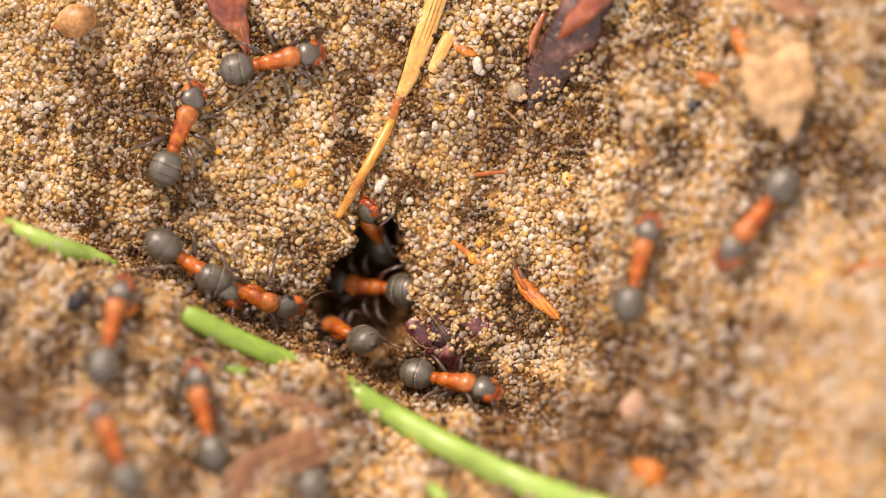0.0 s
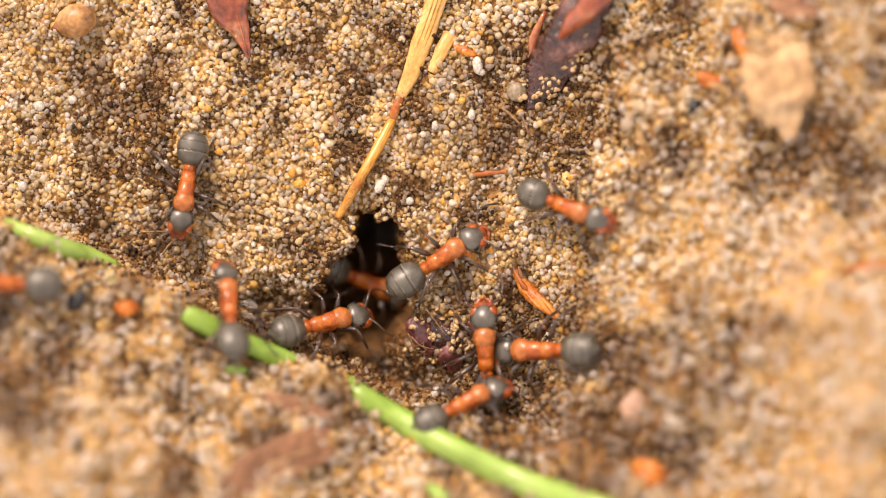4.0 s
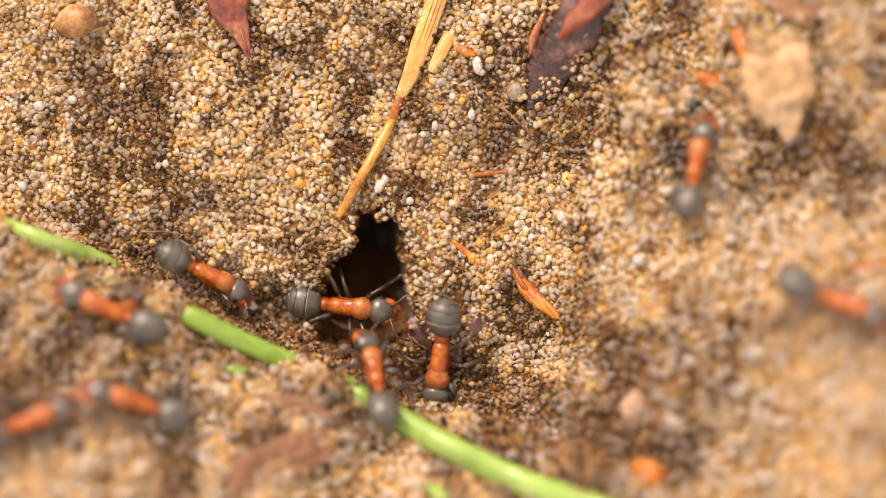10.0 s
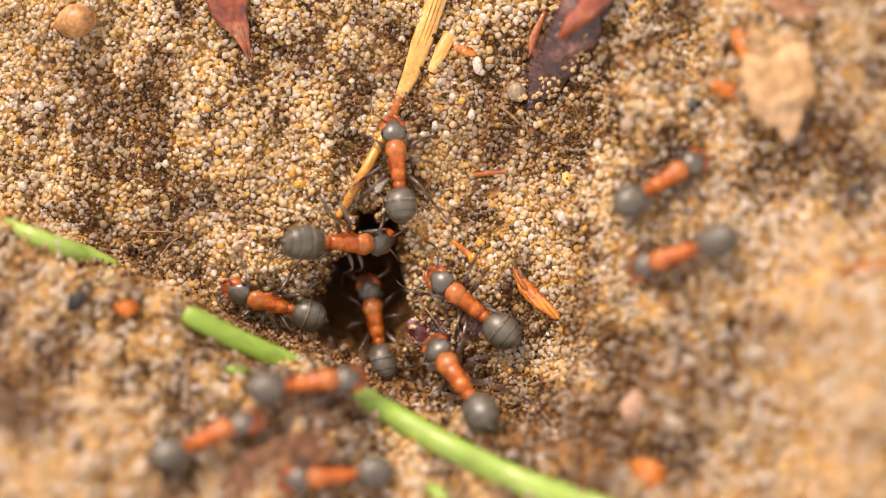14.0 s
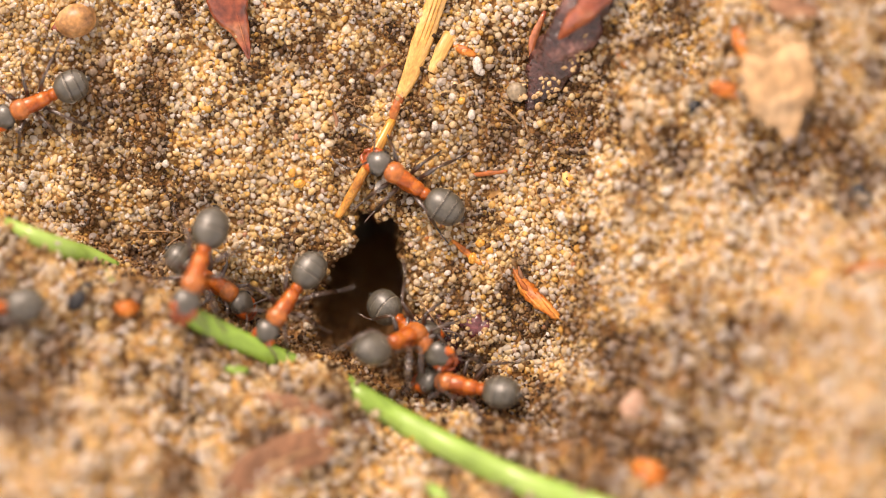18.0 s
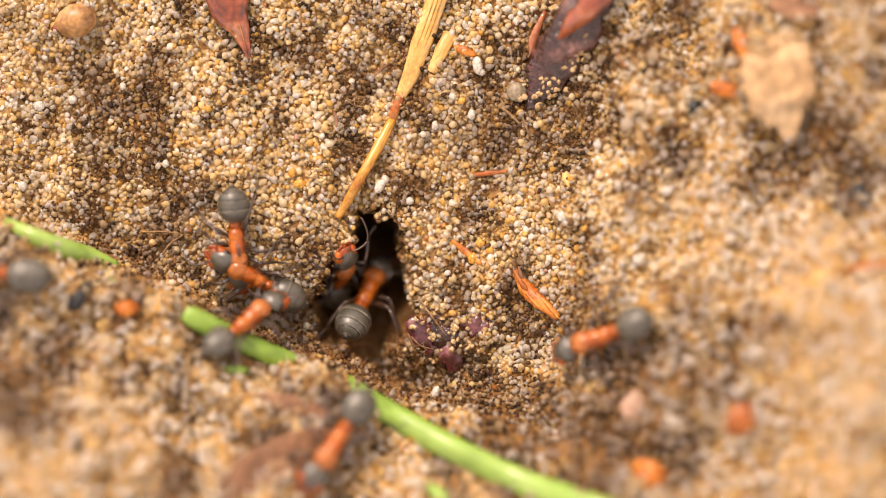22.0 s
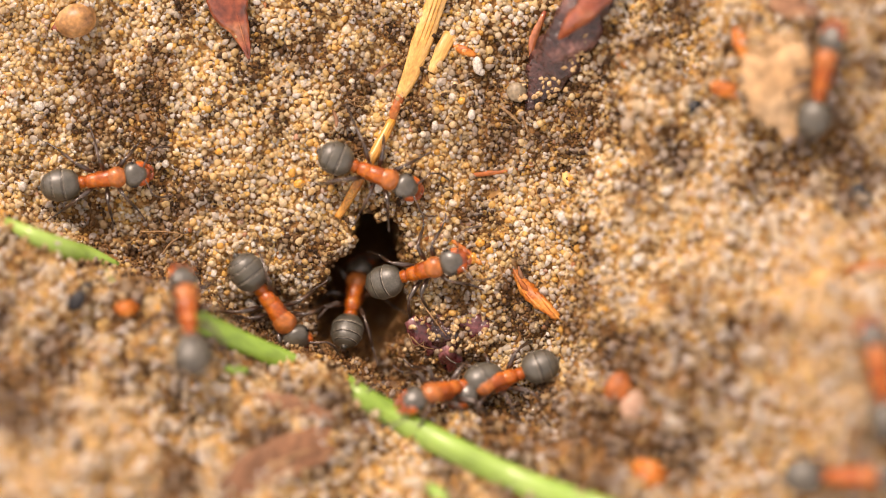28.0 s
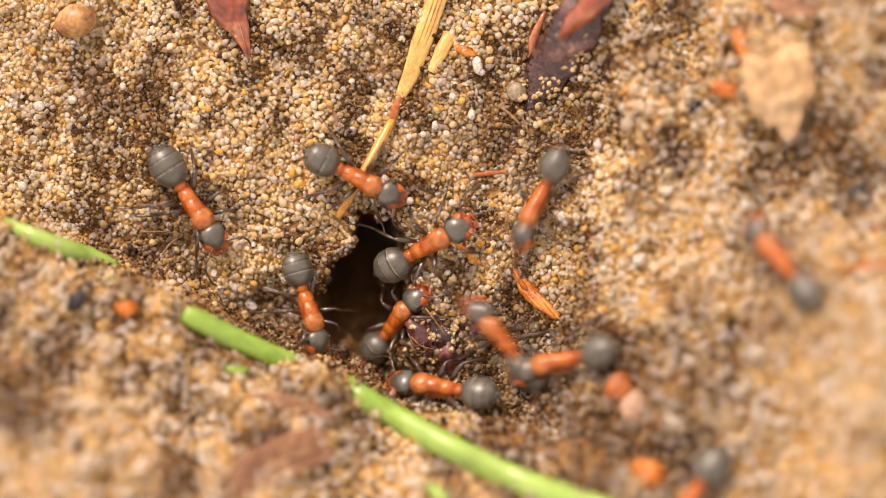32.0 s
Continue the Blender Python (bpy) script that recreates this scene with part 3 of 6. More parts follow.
def floor_w(u, v):
    a, b = np.clip((u + 60) / 0.25, 0, 479.999), np.clip((v + 45) / 0.25, 0, 359.999)
    i, j = int(a), int(b)
    a, b = a - i, b - j
    f = FLOOR_W
    return (f[j, i] * (1 - a) + f[j, i + 1] * a) * (1 - b) + (f[j + 1, i] * (1 - a) + f[j + 1, i + 1] * a) * b


def tread(u, v, heading, sink=0.0, rear=0.0):
    """The pose of an ant that stands at (u, v) and looks along heading, in degrees; sink: millimetres down the burrow; rear: degrees by which it rears up."""
    c, s = math.cos(radians(heading)), math.sin(radians(heading))
    fore, back = floor_w(u + 1.6 * c, v + 1.6 * s), floor_w(u - 1.8 * c, v - 1.8 * s)
    left, right = floor_w(u - 1.2 * s, v + 1.2 * c), floor_w(u + 1.2 * s, v - 1.2 * c)
    ahead = Vector((c, s, np.clip((fore - back) / 3.4, -0.5, 0.5))).normalized()
    side = Vector((-s, c, np.clip((left - right) / 2.4, -0.6, 0.6))).normalized()
    top = ahead.cross(side).normalized()
    side = top.cross(ahead)
    m = Matrix((ahead, side, top)).transposed().to_4x4()
    tail, brow = floor_w(u - 2.5 * c, v - 2.5 * s), floor_w(u + 2.2 * c, v + 2.2 * s)
    w = max(floor_w(u, v), (fore + back) / 2, tail - 0.3 + 2.5 * ahead.z, brow - 0.5 - 2.2 * ahead.z) - sink
    turn = BANK @ m @ Matrix.Rotation(radians(-rear), 4, "Y")
    turn.translation = Vector(bank(u, v + 0.55 * sink, w).tolist())
    return turn


def steep(u, v, heading, sink, rear):
    """In the burrow's mouth ants hang on a steep wall: the end that shows keeps its place, the other points down into the dark."""
    if abs(rear) < 15:
        return u, v, heading, sink, rear
    up = math.sin(radians(heading))
    leaves = (v > -1.2 and up < -0.75) if rear > 0 else (v > -1.0 and up > 0.3)
    turned = 42 if leaves else -25 if rear > 0 else max(rear * 1.3, -50)
    shown = 2.0 if leaves else -2.7
    slip = shown * (math.cos(radians(rear)) - math.cos(radians(turned)))
    drop = (1 if turned < rear < 0 else 0.35) * shown * (math.sin(radians(turned)) - math.sin(radians(rear))) + 0.3
    return u + slip * math.cos(radians(heading)), v + slip * up - 0.55 * drop, heading, sink + drop, turned


def crawl(ant, rows, seed):
    """Keys an ant's way. Rows of (seconds, u, v, heading, sink, rear); the legs step as far as the ant goes."""
    walk(ant, [(r[0], tread(*steep(*r[1:]))) for r in rows])
    rs = np.random.RandomState(seed)
    ts = [r[0] for r in rows]
    legs = [c for c in ant.children if c.name.startswith("leg")]
    feelers = [c for c in ant.children if c.name.startswith("antenna")]
    times, gone, run = [0.0], [0.0], 0.0
    fine = np.arange(0, 32.001, 1 / 15)
    us, vs, hs = np.interp(fine, ts, [r[1] for r in rows]), np.interp(fine, ts, [r[2] for r in rows]), np.interp(fine, ts, [r[3] for r in rows])
    for i in range(1, len(fine)):
        step = min(math.hypot(us[i] - us[i - 1], vs[i] - vs[i - 1]) + 0.012 * abs(hs[i] - hs[i - 1]), 0.42 * 3.4)
        seen = abs(us[i]) < 31 and abs(vs[i]) < 19
        run += step
        if (step > 0.02 and seen) or fine[i] - times[-1] > 0.7:
            if step > 0.02 and times[-1] < fine[i - 1] - 1e-6:
                times.append(fine[i - 1]), gone.append(run - step)
            times.append(fine[i]), gone.append(run)
    times.append(32.0), gone.append(run)
    start = rs.uniform(0, 6.28)
    for k, leg in enumerate(legs):
        rest = leg.matrix_basis.copy()
        sign = 1 if rest.translation.y > 0 else -1
        tripod = math.pi * ((k % 3 + (0 if sign > 0 else 1)) % 2)
        splay = rs.uniform(-8, 8)
        keys = []
        for t, d in zip(times, gone):
            ph = start + d / 3.4 * 2 * math.pi + tripod
            keys.append((t, rest @ Matrix.Rotation(radians(sign * (17 * math.sin(ph) + splay)), 4, "Z") @ Matrix.Rotation(radians(-11 * max(0, math.cos(ph))), 4, "Y")))
        walk(leg, keys)
    for k, feeler in enumerate(feelers):
        rest = feeler.matrix_basis.copy()
        a, b = rs.uniform(0, 6, 2)
        walk(feeler, [(t, rest @ Matrix.Rotation(radians(13 * math.sin(2.3 * t + a + k * 2)), 4, "Z") @ Matrix.Rotation(radians(10 * math.sin(3.1 * t + b)), 4, "Y")) for t in np.arange(0, 32.01, 0.5)])


WORKER = build_ant()
FED_WORKER = build_ant(1.14)
tagged(FED_WORKER, "red wood ant with a long swollen grey abdomen")


# ---- what lies on the sand ----
UP = BANK.to_3x3() @ Vector((0, 0, 1))


def on_bank(u, v, lift=0.0):
    """World place in millimetres of a spot at that height over the sand."""
    return Vector((bank(u, v, float(relief(u, v, False)) + lift) / MM).tolist())


def strewn(name, knots, wide, thick, material, label="", category="", parent=None, steps=4, sides=12, wobble=0.12, flat=0.7, group=""):
    """A piece that lies along knots of (u, v, lift); wide and thick are its half sizes from end to end."""
    pts = smooth_path([on_bank(*k) for k in knots], steps)
    base = parent.matrix_basis.translation / MM if parent else pts[len(pts) // 2].copy()
    pts = [p - base for p in pts]
    n = len(pts)
    bm = loft(pts, spread(wide, n), spread(thick, n), sides, UP, wobble, flat=flat)
    ob = skin(name, bm, material, parent, None if parent else Matrix.Translation(base * MM), label=label)
    return tagged(ob, label, category, group) if not parent else ob


def holder(name, u, v, label, category, group=""):
    ob = new(name)
    ob.matrix_basis = ob.matrix_world = Matrix.Translation(on_bank(u, v) * MM)
    return tagged(ob, label, category, group)


def round_piece(name, u, v, lift, size, material, label, category, turn=0, seed=0, rough=0.12, group=""):
    """A pebble, seed or crumb with half axes size, sunk a little into the sand."""
    bm = bmesh.new()
    bmesh.ops.create_icosphere(bm, subdivisions=3, radius=1)
    for q in bm.verts:
        q.co *= 1 + rough * noise.noise(q.co * 1.4 + Vector((seed * 3.7, 1.3, 0.2))) + rough * 0.4 * noise.noise(q.co * 4 + Vector((seed, 0, 0)))
    bmesh.ops.scale(bm, vec=size, verts=bm.verts)
    at = Matrix.Translation(on_bank(u, v, lift) * MM) @ BANK @ Matrix.Rotation(radians(turn), 4, "Z")
    return tagged(skin(name, bm, material, at=at), label, category, group)


# dry straw beside the nest
straw = holder("straw", -2.80, 8.35, "dry yellow straw stem lying beside the burrow", "straw")
strewn("upper_stem", [(0.27, 16.65, 0.5), (-0.27, 14.97, 0.55), (-1.20, 12.36, 0.42), (-1.90, 10.36, 0.35), (-2.53, 8.96, 0.25)], [0.58, 0.62, 0.62, 0.5, 0.32], [0.22, 0.25, 0.24, 0.2, 0.14], STRAW_DRY, parent=straw, wobble=0.1)
strewn("node", [(-2.40, 9.19, 0.25), (-2.80, 8.29, 0.3), (-3.07, 7.50, 0.25)], [0.26, 0.3, 0.24], [0.2, 0.24, 0.2], STRAW_NODE, "reddish joint of the stem", parent=straw)
strewn("lower_stem", [(-3.00, 7.63, 0.3), (-3.72, 6.18, 0.38), (-4.78, 4.28, 0.4), (-5.72, 2.63, 0.3), (-6.22, 1.83, 0.22)], [0.27, 0.32, 0.3, 0.27, 0.2], [0.22, 0.25, 0.24, 0.22, 0.18], STRAW_AMBER, parent=straw, wobble=0.1)
for off in (-0.2, 0.04, 0.26):
    strewn("fibre", [(-0.13, 15.36, 0.72), (-1.13, 12.42, 0.6), (-2.07, 10.03, 0.5)], [0.03, 0.05, 0.02], [0.03, 0.04, 0.02], STRAW_AMBER, parent=straw, sides=5).location.x = off * MM
strewn("straw_splinter", [(0.43, 12.75, 0.2), (-0.07, 11.68, 0.3), (-0.70, 10.40, 0.2)], [0.36, 0.44, 0.26], [0.16, 0.18, 0.1], STRAW_DRY, "short split piece of dry yellow straw", "straw", wobble=0.2)
strewn("bark_sliver", [(0.63, 12.01, 0.1), (1.26, 11.67, 0.25), (1.93, 11.39, 0.1)], [0.16, 0.3, 0.14], [0.12, 0.18, 0.1], CHIP, "small rust brown sliver of bark", "bark")

# the green stem, partly buried
stem = holder("grass_stem", -4.70, -8.45, "fresh green grass stem half buried in the sand", "grass")
strewn("stem_tip", [(-25.23, 1.60, 0.4), (-23.58, 0.75, 0.6), (-21.87, 0.03, 0.55), (-20.49, -0.49, 0.1), (-19.17, -1.21, -0.7)], [0.25, 0.5, 0.58, 0.58, 0.5], [0.2, 0.4, 0.45, 0.42, 0.36], GREEN, parent=stem, wobble=0.05)
strewn("stem_middle", [(-14.82, -3.61, 0.5), (-14.28, -3.97, 0.65), (-11.92, -5.27, 0.75), (-9.65, -6.34, 0.4), (-8.27, -7.06, -1.4), (-5.95, -8.05, -2.4)], [0.42, 0.62, 0.68, 0.7, 0.72, 0.72], [0.34, 0.43, 0.45, 0.45, 0.45, 0.45], GREEN, parent=stem, wobble=0.05)
strewn("stem_base", [(-5.89, -7.73, -2.4), (-4.89, -8.43, 0.1), (-2.75, -9.72, 0.55), (0.52, -11.44, 0.6), (4.39, -13.25, 0.6), (9.05, -14.69, 0.6), (13.18, -16.44, 0.5)], [0.6, 0.72, 0.76, 0.78, 0.8, 0.8, 0.8], [0.45, 0.5, 0.52, 0.54, 0.54, 0.54, 0.54], GREEN, parent=stem, wobble=0.05)
for s, w in ((0.3, 0.05), (-0.08, 0.06), (-0.36, 0.05)):
    strewn("rib", [(-4.70, -8.58, 0.85), (-2.75, -9.72, 1.08), (0.52, -11.44, 1.16), (4.39, -13.25, 1.16), (9.05, -14.69, 1.1)], [w] * 5, [0.05] * 5, GREEN, parent=stem, sides=5).location.y = s * MM
strewn("green_shred", [(-12.68, -6.78, 0.1), (-11.81, -6.98, 0.3), (-10.81, -7.06, 0.15)], [0.12, 0.3, 0.15], [0.08, 0.12, 0.08], GREEN, "small shred of green grass", "grass", group="green shreds")
strewn("green_shred", [(-0.93, -13.40, 0.1), (-0.45, -13.82, 0.3), (0.19, -14.19, 0.2)], [0.2, 0.45, 0.3], [0.1, 0.14, 0.1], GREEN, "small shred of green grass", "grass", group="green shreds")
strewn("green_shred", [(-19.57, -1.21, 0.05), (-19.18, -1.66, 0.15), (-18.89, -1.98, 0.05)], [0.1, 0.2, 0.1], [0.06, 0.1, 0.06], GREEN, "small shred of green grass", "grass", group="green shreds")

# husks, seeds and leaf
husk = strewn("bud_scale", [(-12.90, 17.16, 0.2), (-12.75, 15.64, 0.5), (-12.63, 14.66, 0.65), (-12.44, 13.84, 0.65), (-12.08, 13.18, 0.6), (-11.83, 12.53, 0.5), (-11.59, 11.85, 0.4), (-11.40, 11.10, 0.15)], [0.9, 1.3, 1.28, 1.08, 0.72, 0.48, 0.28, 0.05], [0.2, 0.42, 0.45, 0.42, 0.34, 0.26, 0.16, 0.05], HUSK_RED, "glossy red-brown bud scale with a pointed tip", "bud scale", steps=4, sides=18, flat=0.35, wobble=0.08)
strewn("keel_line", [(-12.49, 15.31, 1.05), (-11.98, 13.34, 0.95), (-11.47, 11.41, 0.4)], [0.05, 0.07, 0.03], [0.04, 0.05, 0.03], HUSK_RED, parent=husk, sides=6)
keel = strewn("dark_husk", [(9.57, 16.15, 0.4), (8.75, 14.51, 0.7), (7.85, 13.06, 0.9), (6.89, 11.47, 0.85), (5.92, 9.84, 0.5), (5.02, 8.08, 0.1)], [0.7, 1.15, 1.4, 1.5, 1.05, 0.2], [0.3, 0.6, 0.7, 0.6, 0.4, 0.1], HUSK_DARK, "shiny dark red seed husk with dust on it", "husk", steps=6, sides=18, flat=0.4, wobble=0.45)
strewn("red_back", [(9.99, 16.06, 1.4), (9.14, 14.76, 1.9), (8.23, 13.80, 2.0), (7.34, 12.92, 1.9), (6.66, 12.03, 1.5)], [0.5, 0.8, 0.7, 0.42, 0.12], [0.2, 0.3, 0.3, 0.25, 0.1], HUSK_RED, parent=keel, steps=5, sides=14, wobble=0.3)
strewn("fold", [(8.59, 14.84, 1.35), (7.31, 12.60, 1.6), (6.02, 10.17, 0.95)], [0.1, 0.22, 0.06], [0.08, 0.14, 0.05], HUSK_DARK, parent=keel, sides=8)


def dusted(parent, a, b, half, lift, count, seed):
    """Sand grains stuck on a piece, along the line from a to b."""
    rs = np.random.RandomState(seed)
    bm = bmesh.new()
    bmesh.ops.create_icosphere(bm, subdivisions=2, radius=0.17)
    for q in bm.verts:
        q.co *= 1 + 0.3 * noise.noise(q.co * 9)
    first = None
    for _ in range(count):
        f, g = rs.uniform(0, 1), rs.uniform(-1, 1)
        du, dv = b[0] - a[0], b[1] - a[1]
        n = math.hypot(du, dv)
        spot = on_bank(a[0] + du * f - dv / n * g * half, a[1] + dv * f + du / n * g * half, lift * (1 - 0.6 * g * g) * (1 - 0.4 * f)) * MM - parent.matrix_basis.translation
        if first is None:
            first = bit = part("sand_grain", bm, QUARTZ_DUST, parent)
        else:
            bit = new("sand_grain", first.data)
            bit.parent = parent
        bit.matrix_basis = Matrix.LocRotScale(spot, Euler(rs.uniform(0, 6, 3).tolist()), rs.uniform(0.4, 1.25, 3).tolist())


strewn("side_flap", [(6.00, 13.96, 0.4), (5.32, 12.34, 0.6), (5.19, 11.01, 0.3)], [0.12, 0.3, 0.1], [0.1, 0.2, 0.08], HUSK_RED, parent=keel, sides=8)
seed = round_piece("seed", -21.61, 13.45, 0.45, (1.25, 1.02, 0.9), SEED_TAN, "round tan seed with brown specks", "seed", 200, 2, 0.06)
part("seed_beak", loft([(1.0, 0, 0), (1.35, 0, 0.02), (1.55, 0, 0.0)], [0.45, 0.2, 0.05], [0.4, 0.18, 0.05], 10), HUSK_RED, seed)
leaf = strewn("leaf_fragment", [(18.62, 12.2, -0.1), (18.85, 11.5, 0.6), (18.98, 10.75, 1.1), (19.17, 9.73, 1.3), (19.28, 8.44, 1.3), (19.49, 7.74, 1.15), (19.73, 7.2, 1.0), (19.81, 6.1, 0.7)], [1.0, 1.7, 2.0, 2.1, 1.85, 1.3, 0.8, 0.35], [0.1, 0.12, 0.16, 0.18, 0.18, 0.14, 0.12, 0.08], LEAF_TAN, "pale tan piece of withered leaf", "leaf", steps=5, sides=20, wobble=0.3, flat=0.6)
strewn("midrib", [(18.92, 11.49, 0.75), (19.16, 10.05, 1.4), (19.76, 7.00, 1.05)], [0.06, 0.1, 0.05], [0.06, 0.09, 0.05], LEAF_TAN, parent=leaf, sides=7)
scrap = strewn("leaf_scrap", [(-12.68, -14.27, 0.0), (-10.96, -12.87, 0.12), (-9.08, -11.96, 0.18), (-6.89, -11.08, 0.15), (-4.19, -10.36, 0.05)], [0.5, 1.1, 1.35, 0.95, 0.35], [0.1, 0.16, 0.2, 0.16, 0.1], LEAF_BROWN, "reddish brown scrap of rotten leaf", "leaf", steps=5, sides=16, wobble=0.35)
strewn("vein", [(-12.24, -13.73, 0.15), (-9.08, -11.96, 0.38), (-4.67, -10.48, 0.15)], [0.05, 0.09, 0.03], [0.05, 0.08, 0.03], LEAF_TAN, parent=scrap, sides=6)
for a, b in (((-10.65, -12.65, 0.3), (-11.00, -11.87, 0.2)), ((-8.46, -11.70, 0.36), (-8.15, -12.65, 0.2)), ((-6.73, -11.11, 0.32), (-6.90, -10.35, 0.2))):
    strewn("side_vein", [a, b], [0.05, 0.02], [0.04, 0.02], LEAF_TAN, parent=scrap, sides=5)
strewn("leaf_scrap", [(-10.63, -8.37, 0.1), (-8.52, -9.01, 0.3), (-5.94, -9.82, 0.2)], [0.3, 0.6, 0.3], [0.08, 0.12, 0.08], LEAF_BROWN, "reddish brown scrap of rotten leaf", "leaf", steps=5, sides=14, wobble=0.35)
strewn("leaf_scrap", [(17.87, 14.95, 0.5), (19.89, 13.75, 0.8), (21.39, 13.52, 0.4)], [0.4, 0.7, 0.3], [0.1, 0.15, 0.1], LEAF_BROWN, "dark brown scrap of rotten leaf", "leaf", steps=5, sides=14, wobble=0.35)

dusted(keel, (7.79, 12.90), (5.19, 8.35), 1.3, 1.2, 90, 5)
dusted(leaf, (18.76, 12.2), (19.2, 10.4), 1.9, 1.25, 60, 9)
dusted(husk, (-12.76, 14.99), (-11.79, 12.36), 0.8, 0.95, 6, 6)
dusted(straw, (-2.07, 10.03), (-3.07, 7.30), 0.5, 0.45, 16, 7)

# bits of bark and needle
needle = strewn("needle_fragment", [(4.22, -1.30, 0.15), (4.92, -2.36, 0.35), (5.67, -3.12, 0.4), (6.74, -4.00, 0.25)], [0.2, 0.42, 0.46, 0.22], [0.14, 0.24, 0.26, 0.14], CHIP, "broken orange piece of a dead needle", "needle", steps=5, wobble=0.45)
for k, (a, b, c) in enumerate((((4.12, -1.16, 0.3), (4.69, -2.13, 0.62), (5.18, -2.62, 0.4)), ((5.35, -2.46, 0.5), (6.00, -3.12, 0.62), (6.87, -4.19, 0.4)), ((4.69, -2.36, 0.5), (5.51, -3.29, 0.6), (6.33, -3.88, 0.3)), ((4.46, -1.03, 0.3), (4.59, -1.56, 0.5), (4.86, -1.96, 0.3)))):
    strewn("splinter", [a, b, c], [0.06, 0.16, 0.04], [0.05, 0.1, 0.03], (STRAW_NODE, CHIP, CHIP, LEAF_BROWN)[k], parent=needle, sides=6, wobble=0.4)
for px in ((16.81, 12.60, 0.3), (17.07, 11.67, 0.6), (17.34, 10.75, 0.3)),:
    strewn("bark_chip", list(px), [0.3, 0.48, 0.25], [0.2, 0.3, 0.2], CHIP, "small bright orange bark chip", "bark", group="bark chips", wobble=0.2)
strewn("bark_chip", [(-18.71, -3.37, 0.1), (-18.14, -3.43, 0.4), (-17.54, -3.21, 0.2)], [0.3, 0.55, 0.3], [0.3, 0.45, 0.25], CHIP, "small bright orange bark chip", "bark", group="bark chips", wobble=0.25)
strewn("bark_chip", [(10.89, -12.35, 0.1), (11.68, -12.79, 0.5), (12.38, -13.05, 0.2)], [0.6, 1.0, 0.6], [0.4, 0.6, 0.35], CHIP, "small bright orange bark chip", "bark", group="bark chips", wobble=0.25)
strewn("bark_chip", [(22.52, -1.24, 0.1), (23.77, -0.99, 0.3), (25.10, -0.92, 0.2)], [0.1, 0.25, 0.2], [0.1, 0.2, 0.15], CHIP, "thin orange bark chip", "bark", group="bark chips", wobble=0.2)
strewn("bark_chip", [(10.18, 11.32, 0.05), (10.39, 10.88, 0.2), (10.58, 10.48, 0.1)], [0.1, 0.16, 0.1], [0.1, 0.12, 0.1], CHIP, "tiny rust red bark chip", "bark", group="bark chips")
strewn("ochre_splinter", [(0.53, 0.53, 0.1), (1.40, -0.20, 0.2), (2.26, -0.90, 0.1)], [0.1, 0.24, 0.14], [0.08, 0.14, 0.1], CHIP, "thin ochre splinter of wood", "wood")
strewn("ochre_flake", [(7.17, 4.68, 0.1), (7.36, 4.18, 0.25), (7.60, 3.60, 0.1)], [0.2, 0.4, 0.2], [0.06, 0.1, 0.06], STRAW_DRY, "thin yellow flake of straw", "straw")
strewn("red_twig", [(1.73, 4.36, 0.15), (2.60, 4.46, 0.25), (3.53, 4.56, 0.2), (5.35, 4.89, 0.25)], [0.12, 0.17, 0.09, 0.04], [0.1, 0.14, 0.08, 0.04], STRAW_NODE, "thin red twig thinning to a thread", "twig", steps=5)
shed = holder("purple_husk", 0.20, -5.46, "broken purple seed husk clotted with soil", "husk")
strewn("shell", [(1.03, -4.16, 0.05), (1.93, -4.50, 0.05), (2.80, -4.89, 0.0)], [0.35, 0.85, 0.4], [0.18, 0.36, 0.18], HUSK_PURPLE, parent=shed, steps=6, sides=16, wobble=0.7)
strewn("shell", [(0.07, -5.63, 0.1), (0.63, -6.37, 0.05), (0.94, -7.32, 0.0)], [0.45, 0.95, 0.35], [0.3, 0.5, 0.2], HUSK_PURPLE, parent=shed, steps=6, sides=16, wobble=0.7)
strewn("shell", [(-2.00, -4.16, 0.1), (-1.26, -5.03, 0.1), (-0.47, -6.03, 0.1)], [0.35, 0.7, 0.4], [0.24, 0.42, 0.24], HUSK_PURPLE, parent=shed, steps=6, sides=14, wobble=0.7)
strewn("shell", [(-0.80, -3.83, 0.05), (0.07, -4.96, 0.1), (0.93, -5.49, 0.05)], [0.3, 0.8, 0.4], [0.15, 0.25, 0.15], HUSK_DARK, parent=shed, steps=6, sides=14, wobble=0.8)
dusted(shed, (-1.80, -4.29), (2.19, -6.12), 2.0, 0.5, 64, 3)
for k, way in enumerate([((-2.06, -4.96, 0.5), (-1.63, -5.70, 0.9), (-1.07, -5.43, 0.7)), ((-1.80, -5.97, 0.5), (-1.07, -6.04, 0.9), (-1.20, -5.50, 0.6)), ((-1.93, -5.43, 0.4), (-1.53, -6.24, 0.8), (-0.93, -5.90, 0.8))]):
    strewn("root_hair", list(way), [0.028, 0.025, 0.018], [0.028, 0.025, 0.018], ROOT, parent=shed, sides=6)
for k, way in enumerate([((-1.86, -5.16, 0.3), (-1.30, -5.70, 0.7), (-0.53, -5.90, 0.6)), ((-1.64, -7.17, 0.3), (-1.34, -6.65, 0.6), (-1.07, -6.17, 0.5)), ((-1.30, -3.13, 0.4), (-0.53, -4.13, 0.9), (0.20, -5.12, 0.6))]):
    strewn("root_hair", list(way), [0.05, 0.045, 0.03], [0.05, 0.045, 0.03], ROOT, parent=shed, sides=6)


def thread(knots, r, label, material=ROOT):
    strewn("rootlet", knots, [r, r, r * 0.6], [r, r, r * 0.6], material, label, "root", steps=5, sides=6, group="rootlets")


